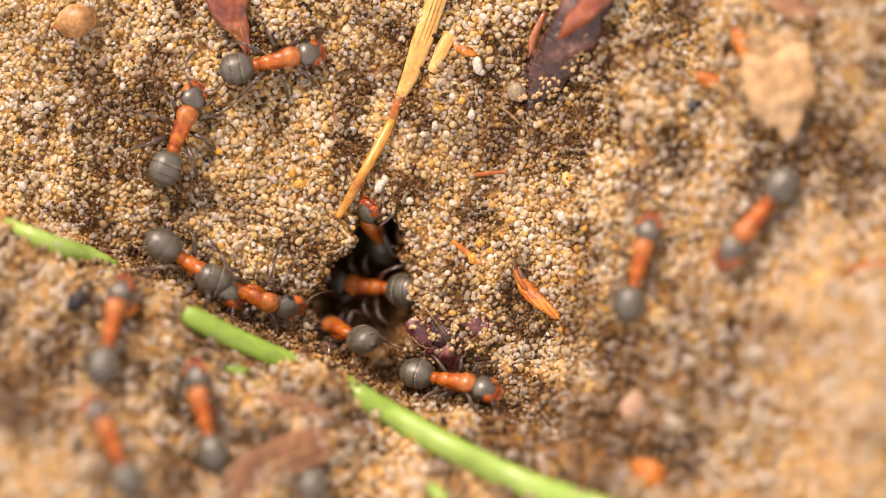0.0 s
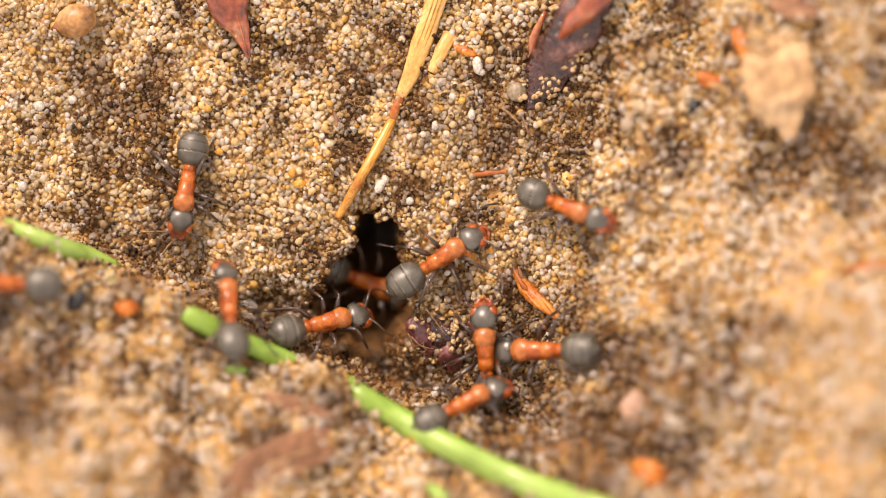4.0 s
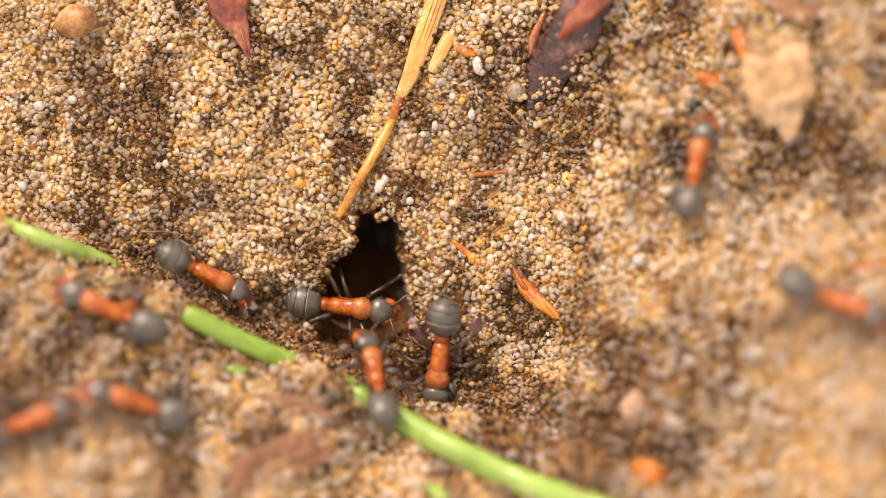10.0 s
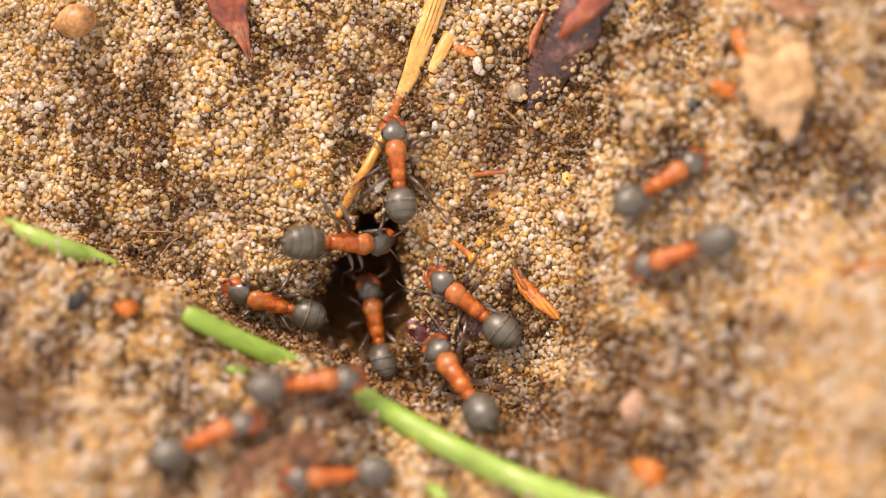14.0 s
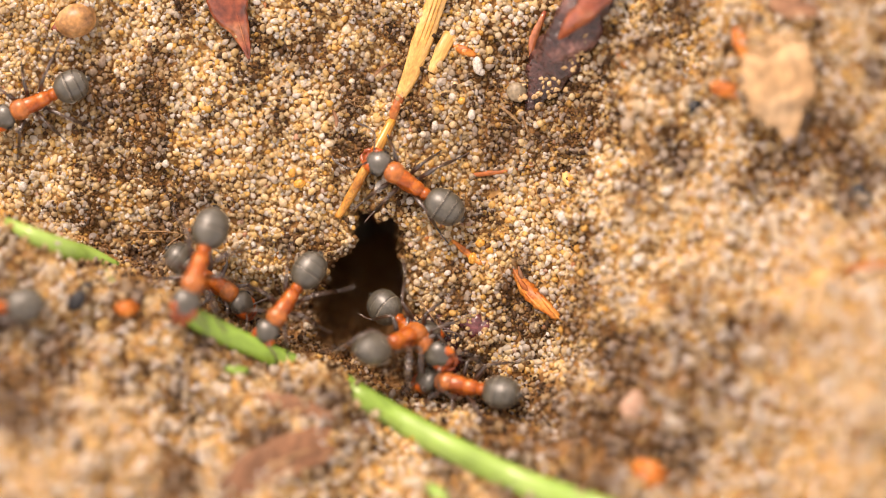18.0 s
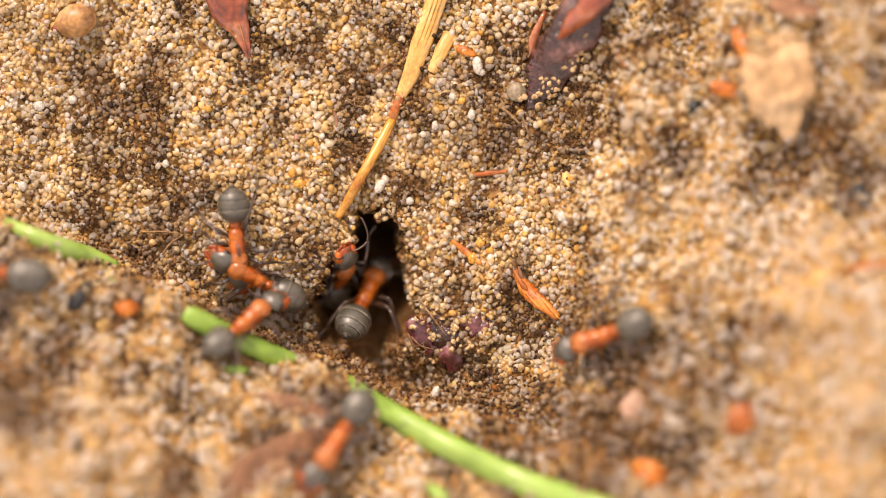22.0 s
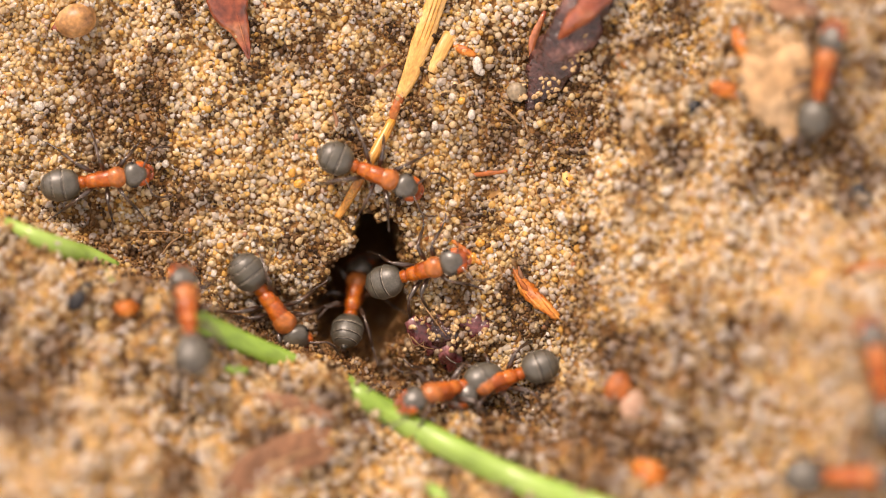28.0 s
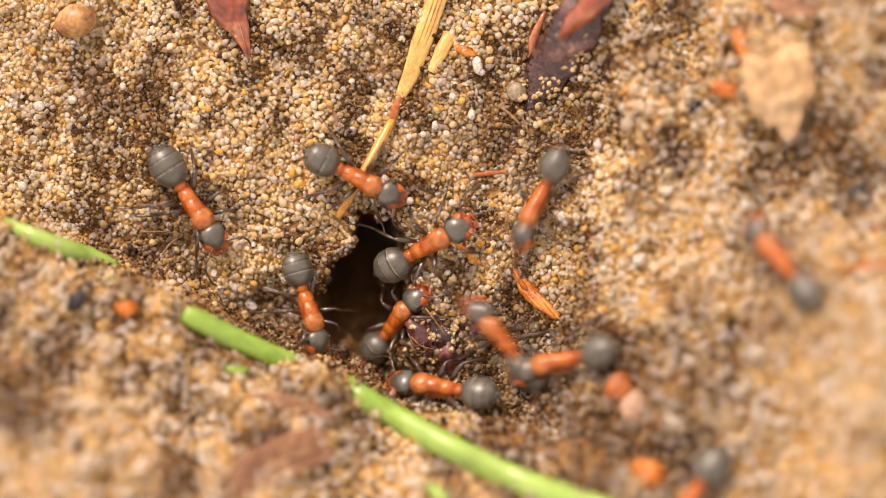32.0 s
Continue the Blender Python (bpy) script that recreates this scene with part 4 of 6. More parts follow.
thread([(4.52, 8.18, 0.1), (4.85, 7.27, 0.6), (5.18, 6.51, 0.1)], 0.07, "thin curled tan rootlet on the sand")
thread([(3.46, 8.34, 0.2), (4.02, 7.85, 0.5), (4.59, 7.28, 0.2)], 0.1, "brown broken rootlet in the sand")
thread([(-17.78, 1.00, 0.3), (-16.59, 1.03, 0.5), (-15.36, 0.90, 0.3)], 0.05, "thin pale rootlet lying on the sand")
thread([(-16.57, -0.37, 0.2), (-16.05, 0.30, 0.7), (-15.23, 0.86, 0.3)], 0.06, "thin pale rootlet lying on the sand")
thread([(3.32, -0.96, 0.2), (3.45, -1.63, 0.6), (3.12, -1.96, 0.2)], 0.05, "thin curled tan rootlet on the sand")
thread([(-6.51, 9.66, 0.2), (-5.94, 9.16, 0.5), (-6.11, 8.73, 0.2)], 0.05, "thin curled tan rootlet on the sand")
thread([(-6.44, 8.17, 0.1), (-6.24, 7.50, 0.3), (-6.30, 6.93, 0.1)], 0.12, "short rust brown bit of rootlet", LEAF_BROWN)
thread([(-4.14, 10.05, 0.1), (-3.74, 10.54, 0.4), (-3.13, 10.97, 0.2)], 0.11, "short rust brown bit of rootlet", LEAF_BROWN)
round_piece("black_seed", -20.92, -2.94, 0.3, (0.7, 0.5, 0.45), BLACK_SEED, "dull black seed pressed into the sand", "seed", 60, 5, 0.2)
round_piece("black_seed", -20.49, -2.24, 0.3, (0.4, 0.34, 0.35), BLACK_SEED, "dull black seed pressed into the sand", "seed", 20, 6, 0.2)
round_piece("grey_pebble", 4.33, 9.25, 0.2, (0.62, 0.58, 0.45), PEBBLE, "smooth greyish brown pebble", "pebble", 10, 3, 0.06)
round_piece("pink_flake", 10.81, -9.13, 0.2, (0.75, 1.1, 0.3), PINK, "pale pink flake of stone", "stone", -15, 8, 0.3)
round_piece("pink_flake", 19.74, 11.02, 0.8, (0.8, 0.5, 0.3), PINK, "pale pink flake of stone", "stone", 5, 9, 0.3)
for px in ((2.03, 10.80, 0.32, 0.6, 5), (2.26, 10.41, 0.25, 0.25, 0), (-3.72, 3.68, 0.3, 0.5, -30), (-3.42, 4.09, 0.26, 0.3, 10), (-23.80, 8.42, 0.38, 0.33, 0), (-21.84, 8.79, 0.3, 0.3, 20), (12.91, 3.35, 0.42, 0.3, 20), (3.79, 14.14, 0.32, 0.24, 20), (-0.47, -8.53, 0.28, 0.55, -20),
           (-0.47, 7.28, 0.22, 0.3, 0), (6.97, 1.88, 0.35, 0.35, 0), (11.25, -0.62, 0.4, 0.36, 0), (-1.96, 2.83, 0.28, 0.26, 30), (1.69, 7.91, 0.25, 0.36, 0), (-24.74, 3.69, 0.3, 0.34, 0), (-16.32, 5.02, 0.24, 0.26, 0), (9.02, 6.09, 0.3, 0.3, 0)):
    round_piece("white_pebble", px[0], px[1], 0.32, (px[2] * 0.9, px[3] * 0.9, 0.25), MILKY, "milky white quartz pebble on the sand", "pebble", px[4], px[0], 0.1, "white pebbles")
for u, v, size, turn in ((2.2, 0.35, 0.3, 20), (1.75, -0.55, 0.34, 70), (-8.45, 3.85, 0.36, 10), (7.6, 4.2, 0.32, 40), (2.75, -0.1, 0.24, 0), (-13.2, 5.75, 0.26, 30), (1.1, 8.7, 0.25, 60)):
    round_piece("amber_grain", u, v, 0.25, (size, size * 0.8, size * 0.7), AMBER_STONE, "bright amber grain of quartz", "sand grain", turn, u, 0.14, "amber grains")
round_piece("black_crumb", 14.4, 8.2, 0.2, (0.5, 0.36, 0.35), BLACK_SEED, "black crumb of soil on the sand", "soil", 30, 4, 0.3)
round_piece("white_flake", -11.4, -3.3, 0.3, (0.42, 0.26, 0.16), MILKY, "small white flake in the furrow", "flake", -40, 7, 0.3)
tangle = holder("root_tangle", -5.0, 8.7, "tangle of fine tan rootlets on the sand", "root")
for k in range(7):
    a = 0.9 * k
    strewn("strand", [(-5.0 + 0.75 * math.cos(a), 8.7 + 0.4 * math.sin(a), 0.25), (-4.95 + 0.35 * math.sin(2.1 * a), 8.7 + 0.25 * math.cos(1.7 * a), 0.55), (-5.0 - 0.7 * math.cos(a + 0.5), 8.7 - 0.45 * math.sin(a + 0.4), 0.25)], [0.03, 0.035, 0.02], [0.03, 0.035, 0.02], ROOT, parent=tangle, sides=5, steps=5)


def chip_thing(size, label, material, seed):
    bm = bmesh.new()
    bmesh.ops.create_icosphere(bm, subdivisions=3, radius=1)
    for q in bm.verts:
        q.co *= 1 + 0.3 * noise.noise(q.co * 1.3 + Vector((seed, 0, 0)))
    bmesh.ops.scale(bm, vec=size, verts=bm.verts)
    return tagged(skin("loose_chip", bm, material), label, "bark", "loose chips")


CHIP_ORANGE = chip_thing((1.05, 0.45, 0.3), "bright orange bark chip that the ants push", CHIP, 3)
CHIP_RED = chip_thing((0.95, 0.9, 0.5), "reddish bark chip that the ants bring", STRAW_NODE, 5)
CRUMB = chip_thing((0.5, 0.75, 0.4), "black crumb of soil that the ants drop", BLACK_SEED, 8)

LOAD = chip_thing((0.34, 0.3, 0.28), "sand grain that ants carry out of the burrow", QUARTZ_DUST, 11)
SECOND_LOAD = chip_thing((0.36, 0.3, 0.26), "sand grain that ants carry out of the burrow", QUARTZ_DUST, 14)
for load in (LOAD, SECOND_LOAD):
    load.name = "carried_grain"
    tagged(load, category="sand grain", group="carried grains")


def slides(chip, *rows):
    walk(chip, [(t, Matrix.Translation(on_bank(u, v, lift) * MM) @ BANK @ Matrix.Rotation(radians(turn), 4, "Z")) for t, u, v, lift, turn in rows])


def large_grains(count=300):
    """The largest grains round the nest, each a piece of its own on the ground."""
    rs = np.random.RandomState(31)
    shapes = []
    for k in range(12):
        bm = bmesh.new()
        bmesh.ops.create_icosphere(bm, subdivisions=2, radius=0.23)
        for q in bm.verts:
            q.co *= 1 + 0.22 * noise.noise(q.co * 5 + Vector((k * 2.3, 0, 0)))
        bmesh.ops.scale(bm, vec=rs.uniform(0.75, 1.2, 3), verts=bm.verts)
        shapes.append(bm)
    first = [part("sand_grain", bm, LARGE, GROUND).data for bm in shapes]
    spots = [ob for ob in GROUND.children]
    placed = 0
    while placed < count:
        u, v = rs.uniform(-20, 14), rs.uniform(-8, 13)
        if hole_inside(u, v) > -0.05 or rs.uniform() < 0.9 * float(soil_shade_at(u, v)):
            continue
        bit = spots[placed] if placed < len(spots) else new("sand_grain", first[placed % 12])
        bit.parent = GROUND
        bit.matrix_basis = Matrix.LocRotScale(on_bank(u, v, 0.22) * MM, Euler(rs.uniform(0, 6, 3).tolist()), (rs.uniform(0.8, 1.15),) * 3)
        placed += 1


large_grains()

# ---- the moving ants ----
sizes = np.random.RandomState(21).uniform(0.93, 1.06, 200)
FED = {3, 8, 15, 16, 19}
ANTS = []
for k in range(30):
    sort, first = (FED_WORKER, min(FED)) if k in FED else (WORKER, min({*range(9)} - FED))
    ANTS.append(sort if k == first else copy_thing(sort, Matrix.Identity(4)))
for ant, size in zip(ANTS, sizes):
    ant.scale = (size,) * 3
WAYS = {}


def goes(k, *rows):
    """Adds to the way of ant k: seconds, u, v, heading and, down the burrow, how deep and how far it rears."""
    WAYS.setdefault(k, []).extend((*r, 0.0, 0.0)[:6] for r in rows)


def motions():
    goes(0, (0.00, -9.7, 10.9, 12), (0.50, -9.5, 12.5, 74), (1.00, -9.1, 12.8, 88), (1.50, -9.2, 13.0, 96), (2.00, -9.2, 13.0, 100), (2.17, -8.7, 10.8, 51), (2.33, -8.2, 8.6, 3), (2.50, -7.6, 6.4, -45), (2.67, -7.8, 8.1, -96), (2.83, -8.0, 9.9, -146), (3.00, -8.2, 11.6, -197), (3.50, -14.7, 5.9, -142), (4.50, -15.3, 2.9, -77), (5.50, -16.0, -0.2, -12), (5.67, -15.6, -0.6, 42), (5.83, -15.2, -0.9, 96))
    goes(0, (6.00, -14.9, -1.3, 150), (6.50, -16.9, -0.0, 165), (7.00, -17.9, -0.0, 166), (7.50, -24.7, 2.3, 169), (8.00, -27.1, 3.1, 175), (8.30, -33.1, 3.5, 175), (32.00, -33.1, 3.5, 175))
    goes(1, (0.00, -15.6, 7.1, 69), (0.50, -15.2, 8.6, 63), (1.00, -15.6, 14.5, 96), (1.42, -16.5, 23.6, 96), (3.12, -14.4, 23.4, 148), (4.82, -12.4, 23.2, 200), (6.52, -10.3, 23.0, 252), (7.00, -15.0, 8.8, 252), (7.50, -18.1, 5.0, 259), (8.00, -18.9, 6.1, 231), (8.50, -26.1, 8.8, 177), (8.86, -34.1, 9.3, 177), (32.00, -34.1, 9.3, 177))
    goes(2, (0.00, -14.6, -1.8, -35), (0.50, -17.1, 0.9, -3), (1.00, -13.6, -0.7, -29), (1.50, -13.4, -1.5, -73), (1.75, -13.2, 0.0, -134), (2.00, -13.1, 1.6, -196), (2.50, -16.4, 1.7, -202), (3.00, -24.4, -0.2, -156), (3.50, -26.6, -1.9, -171), (5.50, -19.5, -2.6, -201), (6.00, -19.3, -2.4, -227), (6.50, -19.6, -2.9, -210), (7.00, -19.2, -2.7, -209), (7.50, -19.2, -2.6, -224), (8.00, -19.1, -2.5, -229), (8.50, -19.0, -2.4, -229))
    goes(2, (9.00, -19.4, -3.3, -210), (9.50, -19.5, -3.3, -205), (10.00, -19.4, -3.4, -204), (10.50, -19.5, -3.1, -201), (11.00, -20.6, -2.0, -223), (11.50, -22.4, -1.9, -200), (12.00, -22.7, -1.4, -206), (12.47, -31.9, 3.2, -206), (14.24, -33.6, 2.5, -157), (16.02, -35.2, 1.8, -108), (16.26, -28.1, 1.8, -143), (16.50, -20.9, 1.8, -178), (17.00, -21.0, -0.8, -149), (17.50, -22.5, -1.6, -156), (18.00, -26.7, -3.5, -175), (18.30, -31.2, -4.0, -175))
    goes(2, (32.00, -31.2, -4.0, -175))
    goes(3, (0.00, -18.6, -4.4, 78), (0.25, -16.8, -4.9, 123), (0.50, -14.9, -5.5, 168), (0.75, -14.2, -6.3, 126), (1.00, -13.4, -7.1, 84), (1.50, -13.7, -7.0, 85), (2.00, -13.2, -4.3, 78), (2.50, -13.3, -4.2, 81), (3.00, -13.3, -4.4, 95), (3.50, -12.7, -3.3, 103), (5.50, -13.3, -4.6, 76), (5.75, -12.8, -3.9, 137), (6.00, -12.2, -3.2, 197), (6.17, -11.4, -3.0, 138), (6.33, -10.7, -2.7, 79), (6.50, -10.0, -2.5, 20))
    goes(3, (7.00, -7.8, -2.9, -7), (7.17, -8.8, -3.7, -57), (7.33, -9.7, -4.4, -106), (7.50, -10.6, -5.2, -156), (8.00, -3.8, -4.1, -135, 1, 33), (8.50, -4.5, -3.9, -149), (8.75, -4.8, -3.7, -193, 0, -12), (9.00, -5.1, -3.6, -237, 0, -24), (9.50, -4.6, -4.1, -243, 0, -29), (10.00, -4.4, -7.5, -255), (10.50, -4.3, -5.3, -266, 0, -25), (11.00, -4.7, -6.2, -230, 0, -29), (11.50, -6.2, -6.0, -222, 0, -30), (12.00, 2.6, -7.1, -176), (12.50, -0.5, -9.5, -115), (12.75, 0.2, -8.7, -176))
    goes(3, (13.00, 0.9, -7.9, -238), (13.50, -2.5, -6.7, -223, 0, -24), (14.00, -4.1, -4.4, -259), (14.50, -3.4, -2.7, -258, 0, -21), (16.50, -6.0, -2.2, -253, 0, -27), (17.00, -4.4, -1.9, -196, 1.1, 35), (17.50, -9.1, -2.4, -195), (17.75, -9.2, -3.0, -159), (18.00, -9.3, -3.6, -124), (18.22, -4.4, -2.4, -124, 1), (18.42, -4.4, -1.6, -124, 9), (19.25, -4.4, -1.6, -76, 9), (20.08, -4.4, -1.6, -29, 9), (20.28, -4.4, -2.4, -29, 1), (20.50, -7.9, -1.3, -29), (20.67, -8.4, -1.3, -82))
    goes(3, (20.83, -8.8, -1.4, -135), (21.00, -9.3, -1.4, -189), (21.50, -9.3, -2.0, -204), (22.00, -11.4, -1.1, -209), (22.25, -14.2, -1.9, -174), (22.50, -17.0, -2.7, -138), (22.75, -19.1, -2.4, -78), (23.00, -21.3, -2.2, -18), (23.50, -14.6, -2.2, 18), (23.75, -14.4, -1.1, -22), (24.00, -14.1, 0.0, -63), (24.50, -16.1, 0.3, -78), (25.00, -14.8, -1.1, -39), (25.25, -15.3, -0.7, -4), (25.50, -15.9, -0.4, 31), (27.50, -19.9, 4.3, 10))
    goes(3, (28.00, -19.8, 4.2, 8), (28.50, -20.2, 4.1, 4), (29.00, -20.7, 3.3, -14), (29.50, -20.4, 3.1, -16), (30.00, -17.2, 3.6, 0), (30.50, -16.7, 1.4, -43), (31.00, -16.1, 7.7, -34), (31.24, -16.1, 16.1, 1), (31.48, -16.1, 24.5, 36), (32.00, -16.1, 24.5, 36))
    goes(4, (0.00, -13.3, -9.1, 103), (0.50, -12.8, -9.3, 103), (0.75, -12.3, -11.1, 154), (1.00, -11.7, -12.8, 205), (1.24, -11.7, -18.1, 237), (1.48, -11.7, -23.3, 270), (2.83, -15.7, -22.4, 320), (4.17, -19.7, -21.5, 371), (5.52, -23.8, -20.6, 421), (6.00, -17.5, -9.0, 421), (6.50, -14.2, -4.8, 422), (6.75, -14.5, -3.4, 467), (7.00, -14.8, -2.0, 513), (7.50, -12.4, -2.9, 510), (7.75, -14.4, -6.7, 548), (8.00, -16.4, -10.5, 585))
    goes(4, (8.50, -22.2, -11.6, 551), (8.86, -30.0, -13.1, 551), (9.10, -30.5, -13.1, 494), (9.35, -31.1, -13.1, 437), (9.59, -31.7, -13.1, 380), (10.00, -23.2, -9.9, 380), (10.50, -17.8, -10.4, 374), (10.74, -17.8, -16.8, 339), (10.98, -17.8, -23.3, 304), (11.55, -18.3, -22.3, 360), (12.11, -18.8, -21.4, 416), (12.68, -19.3, -20.5, 472), (12.84, -19.3, -17.0, 507), (13.00, -19.3, -13.4, 542), (13.18, -19.3, -17.5, 577), (13.37, -19.3, -21.5, 612))
    goes(4, (15.30, -19.7, -20.8, 558), (17.24, -20.2, -20.1, 505), (19.18, -20.7, -19.5, 451), (19.50, -20.8, -12.4, 451), (19.70, -20.8, -16.9, 486), (19.91, -20.8, -21.4, 521), (32.00, -20.8, -21.4, 521))
    goes(5, (0.00, -18.9, -11.0, 115), (0.50, -19.5, -6.7, 111), (0.74, -26.8, -6.7, 145), (0.98, -34.1, -6.7, 180), (3.03, -34.0, -10.1, 227), (5.09, -34.0, -13.5, 274), (5.29, -29.5, -13.5, 239), (5.50, -25.0, -13.5, 204), (5.90, -33.0, -17.1, 204), (10.61, -30.5, -18.7, 159), (15.31, -27.9, -20.3, 114), (20.02, -25.3, -21.9, 69), (20.50, -21.6, -12.0, 69), (21.00, -13.1, -6.6, 27), (21.50, -11.7, -5.9, 32), (22.00, -11.1, -4.7, 38))
    goes(5, (22.50, -10.0, -4.2, 43), (23.00, -17.4, -8.6, 78), (23.17, -16.8, -10.2, 30), (23.33, -16.1, -11.8, -17), (23.50, -15.5, -13.4, -64), (23.91, -11.6, -21.5, -64), (32.00, -11.6, -21.5, -64))
    goes(6, (0.00, -9.0, -15.7, -115), (0.30, -10.9, -19.9, -115), (0.89, -10.4, -20.2, -169), (1.47, -9.9, -20.5, -224), (2.06, -9.4, -20.8, -278), (2.50, -8.1, -11.1, -278), (2.74, -8.1, -16.9, -313), (2.98, -8.1, -22.7, -348), (5.53, -9.8, -22.0, -305), (8.08, -11.6, -21.2, -261), (8.50, -13.0, -12.0, -261), (9.00, -11.9, -3.9, -297), (9.25, -14.7, -1.5, -331), (9.50, -17.6, 0.8, -366), (10.00, -14.1, -2.0, -389), (10.50, -12.6, -3.1, -384))
    goes(6, (11.00, -9.8, -12.4, -350), (11.21, -9.8, -16.9, -385), (11.41, -9.8, -21.5, -420), (12.16, -8.7, -21.3, -362), (12.90, -7.7, -21.1, -303), (13.64, -6.6, -20.9, -245), (13.82, -6.6, -16.9, -210), (14.00, -6.6, -12.9, -175), (14.19, -6.6, -17.2, -140), (14.39, -6.6, -21.4, -105), (17.10, -5.7, -22.1, -160), (19.81, -4.8, -22.7, -215), (22.52, -4.0, -23.3, -270), (23.00, -4.0, -12.5, -211), (23.24, -4.0, -17.7, -176), (23.47, -4.0, -22.9, -141))
    goes(6, (32.00, -4.0, -22.9, -141))
    goes(7, (0.00, -11.0, -2.1, -20), (0.50, -13.4, -2.5, -40), (1.00, -10.3, -2.5, 14), (1.50, -7.9, -3.5, -18), (2.00, -6.1, -4.2, -26, 1.1, 36), (2.50, -5.9, -3.5, -69, 1.2, 40), (3.00, -5.8, -2.6, -70), (3.50, -5.2, -2.4, -67, 1.1, 35), (4.17, -4.6, -2.2, -9, 0.7, 23), (4.83, -4.1, -2.0, 49, 0.4, 12), (5.50, -3.6, -1.8, 108), (6.00, -5.9, -3.5, 117, 0, -27), (6.50, -5.4, -4.3, 130, 0, -25), (7.00, -4.2, -2.8, 81), (7.50, -3.7, -3.4, 43, 0, -24), (8.00, -6.1, -2.8, 90, 0, -29))
    goes(7, (8.50, -4.4, 0.5, 101, 0, -30), (9.00, -6.2, -3.0, 79, 0, -30), (9.25, -5.8, -3.7, 27, 0, -15), (9.50, -5.4, -4.4, -24), (10.00, -5.5, -3.5, -7), (10.50, -6.6, -2.0, 15), (11.00, -7.0, -1.8, 23), (11.50, -6.8, -2.0, 23), (12.00, -4.5, -3.5, -2), (12.50, -5.8, -4.6, -24, 1.2, 38), (12.67, -5.9, -4.8, 29, 0.8, 17), (12.83, -6.0, -5.0, 82, 0.4, -5), (13.00, -6.2, -5.2, 134, 0, -27), (13.17, -6.1, -6.6, 84, 0, -18), (13.33, -6.1, -8.0, 33, 0, -9), (13.50, -6.0, -9.4, -18))
    goes(7, (14.00, -7.4, -8.1, 6), (14.50, -4.2, -6.7, -5), (15.50, -4.0, -6.4, -60, 0.6, 20), (16.50, -3.9, -6.1, -116, 1.2, 40), (16.75, -2.7, -7.3, -59, 0.6, 20), (17.00, -1.6, -8.4, -2), (17.50, 3.0, -6.5, 6), (18.00, -1.0, -5.1, -41), (18.25, -1.9, -7.2, -92), (18.50, -2.7, -9.4, -143), (19.00, 3.2, -8.6, -166), (19.24, 3.2, -14.5, -131), (19.48, 3.2, -20.5, -96), (32.00, 3.2, -20.5, -96))
    goes(8, (0.00, -3.5, 1.8, 71, 0, -23), (0.50, -3.4, 1.3, 60, 0, -20), (1.00, -1.8, 2.2, 27), (1.50, -1.9, 3.9, 66), (2.00, -2.7, 4.6, 86), (2.50, -2.2, 3.4, 50), (3.00, -0.3, 0.0, 23), (3.50, 0.9, -0.3, 16), (4.50, -0.6, -1.1, 64, 0, -14), (5.50, -2.0, -1.8, 113, 0, -28), (5.72, -4.4, -2.4, 113, 1), (5.92, -4.4, -1.6, 113, 9), (8.50, -4.4, -1.6, 80, 9), (11.08, -4.4, -1.6, 47, 9), (11.28, -4.4, -2.4, 47, 1), (11.50, -0.4, -10.4, 47))
    goes(8, (12.00, 1.6, -6.8, 62), (12.25, 2.0, -5.8, 104), (12.50, 2.5, -4.8, 146), (13.00, -0.3, -1.9, 148), (13.50, 0.3, -5.3, 107), (14.00, 1.4, -3.1, 141), (14.50, 0.3, -1.7, 154), (15.50, -1.0, -1.5, 206, 0.6, 20), (16.50, -2.3, -1.4, 258, 1.2, 40), (17.00, -5.2, -5.6, 306, 1.2, 40), (17.22, -4.4, -2.4, 306, 1), (17.42, -4.4, -1.6, 306, 9), (19.66, -4.3, -1.7, 361, 9), (21.91, -4.1, -1.8, 416, 9), (24.15, -4.0, -2.0, 471, 9), (24.50, -3.4, -2.7, 471, 0, -24))
    goes(8, (24.75, -3.3, -2.5, 532, 0.6, 8), (25.00, -3.1, -2.3, 593, 1.2, 40), (25.35, -3.9, -1.9, 593, 9), (25.93, -4.0, -1.8, 639, 9), (26.50, -4.2, -1.7, 684, 9), (27.08, -4.4, -1.6, 730, 9), (27.28, -4.4, -2.4, 730, 1), (27.50, -0.9, -1.0, 730), (28.00, -0.6, -1.1, 737), (28.50, 3.8, -2.7, 701), (29.00, 5.7, -5.8, 653), (29.50, 6.0, -7.5, 637), (29.75, 7.3, -7.8, 682), (30.00, 8.7, -8.1, 728), (30.50, 9.9, -8.3, 729), (31.00, 10.1, -8.5, 718))
    goes(8, (31.50, 13.0, -11.4, 667), (31.75, 13.3, -13.1, 630), (32.00, 13.6, -14.7, 593))
    goes(9, (0.00, -3.8, -2.9, 174, 1, 33), (0.50, -3.6, -2.2, 156, 0.9, 30), (1.00, -3.8, -2.6, 186), (1.50, -2.9, -3.3, 231, 1, 33), (2.00, -2.6, -2.9, 199, 1.2, 38), (2.50, -2.7, -2.5, 197), (3.00, 1.1, -3.1, 191), (3.25, 2.0, -4.3, 132), (3.50, 2.9, -5.5, 73), (4.50, 2.2, -5.9, 131), (5.50, 1.5, -6.2, 189), (6.00, 0.2, -7.4, 200), (6.50, -1.3, -8.2, 189), (7.00, -0.1, -8.3, 189), (7.17, 0.2, -8.4, 242), (7.33, 0.6, -8.6, 295))
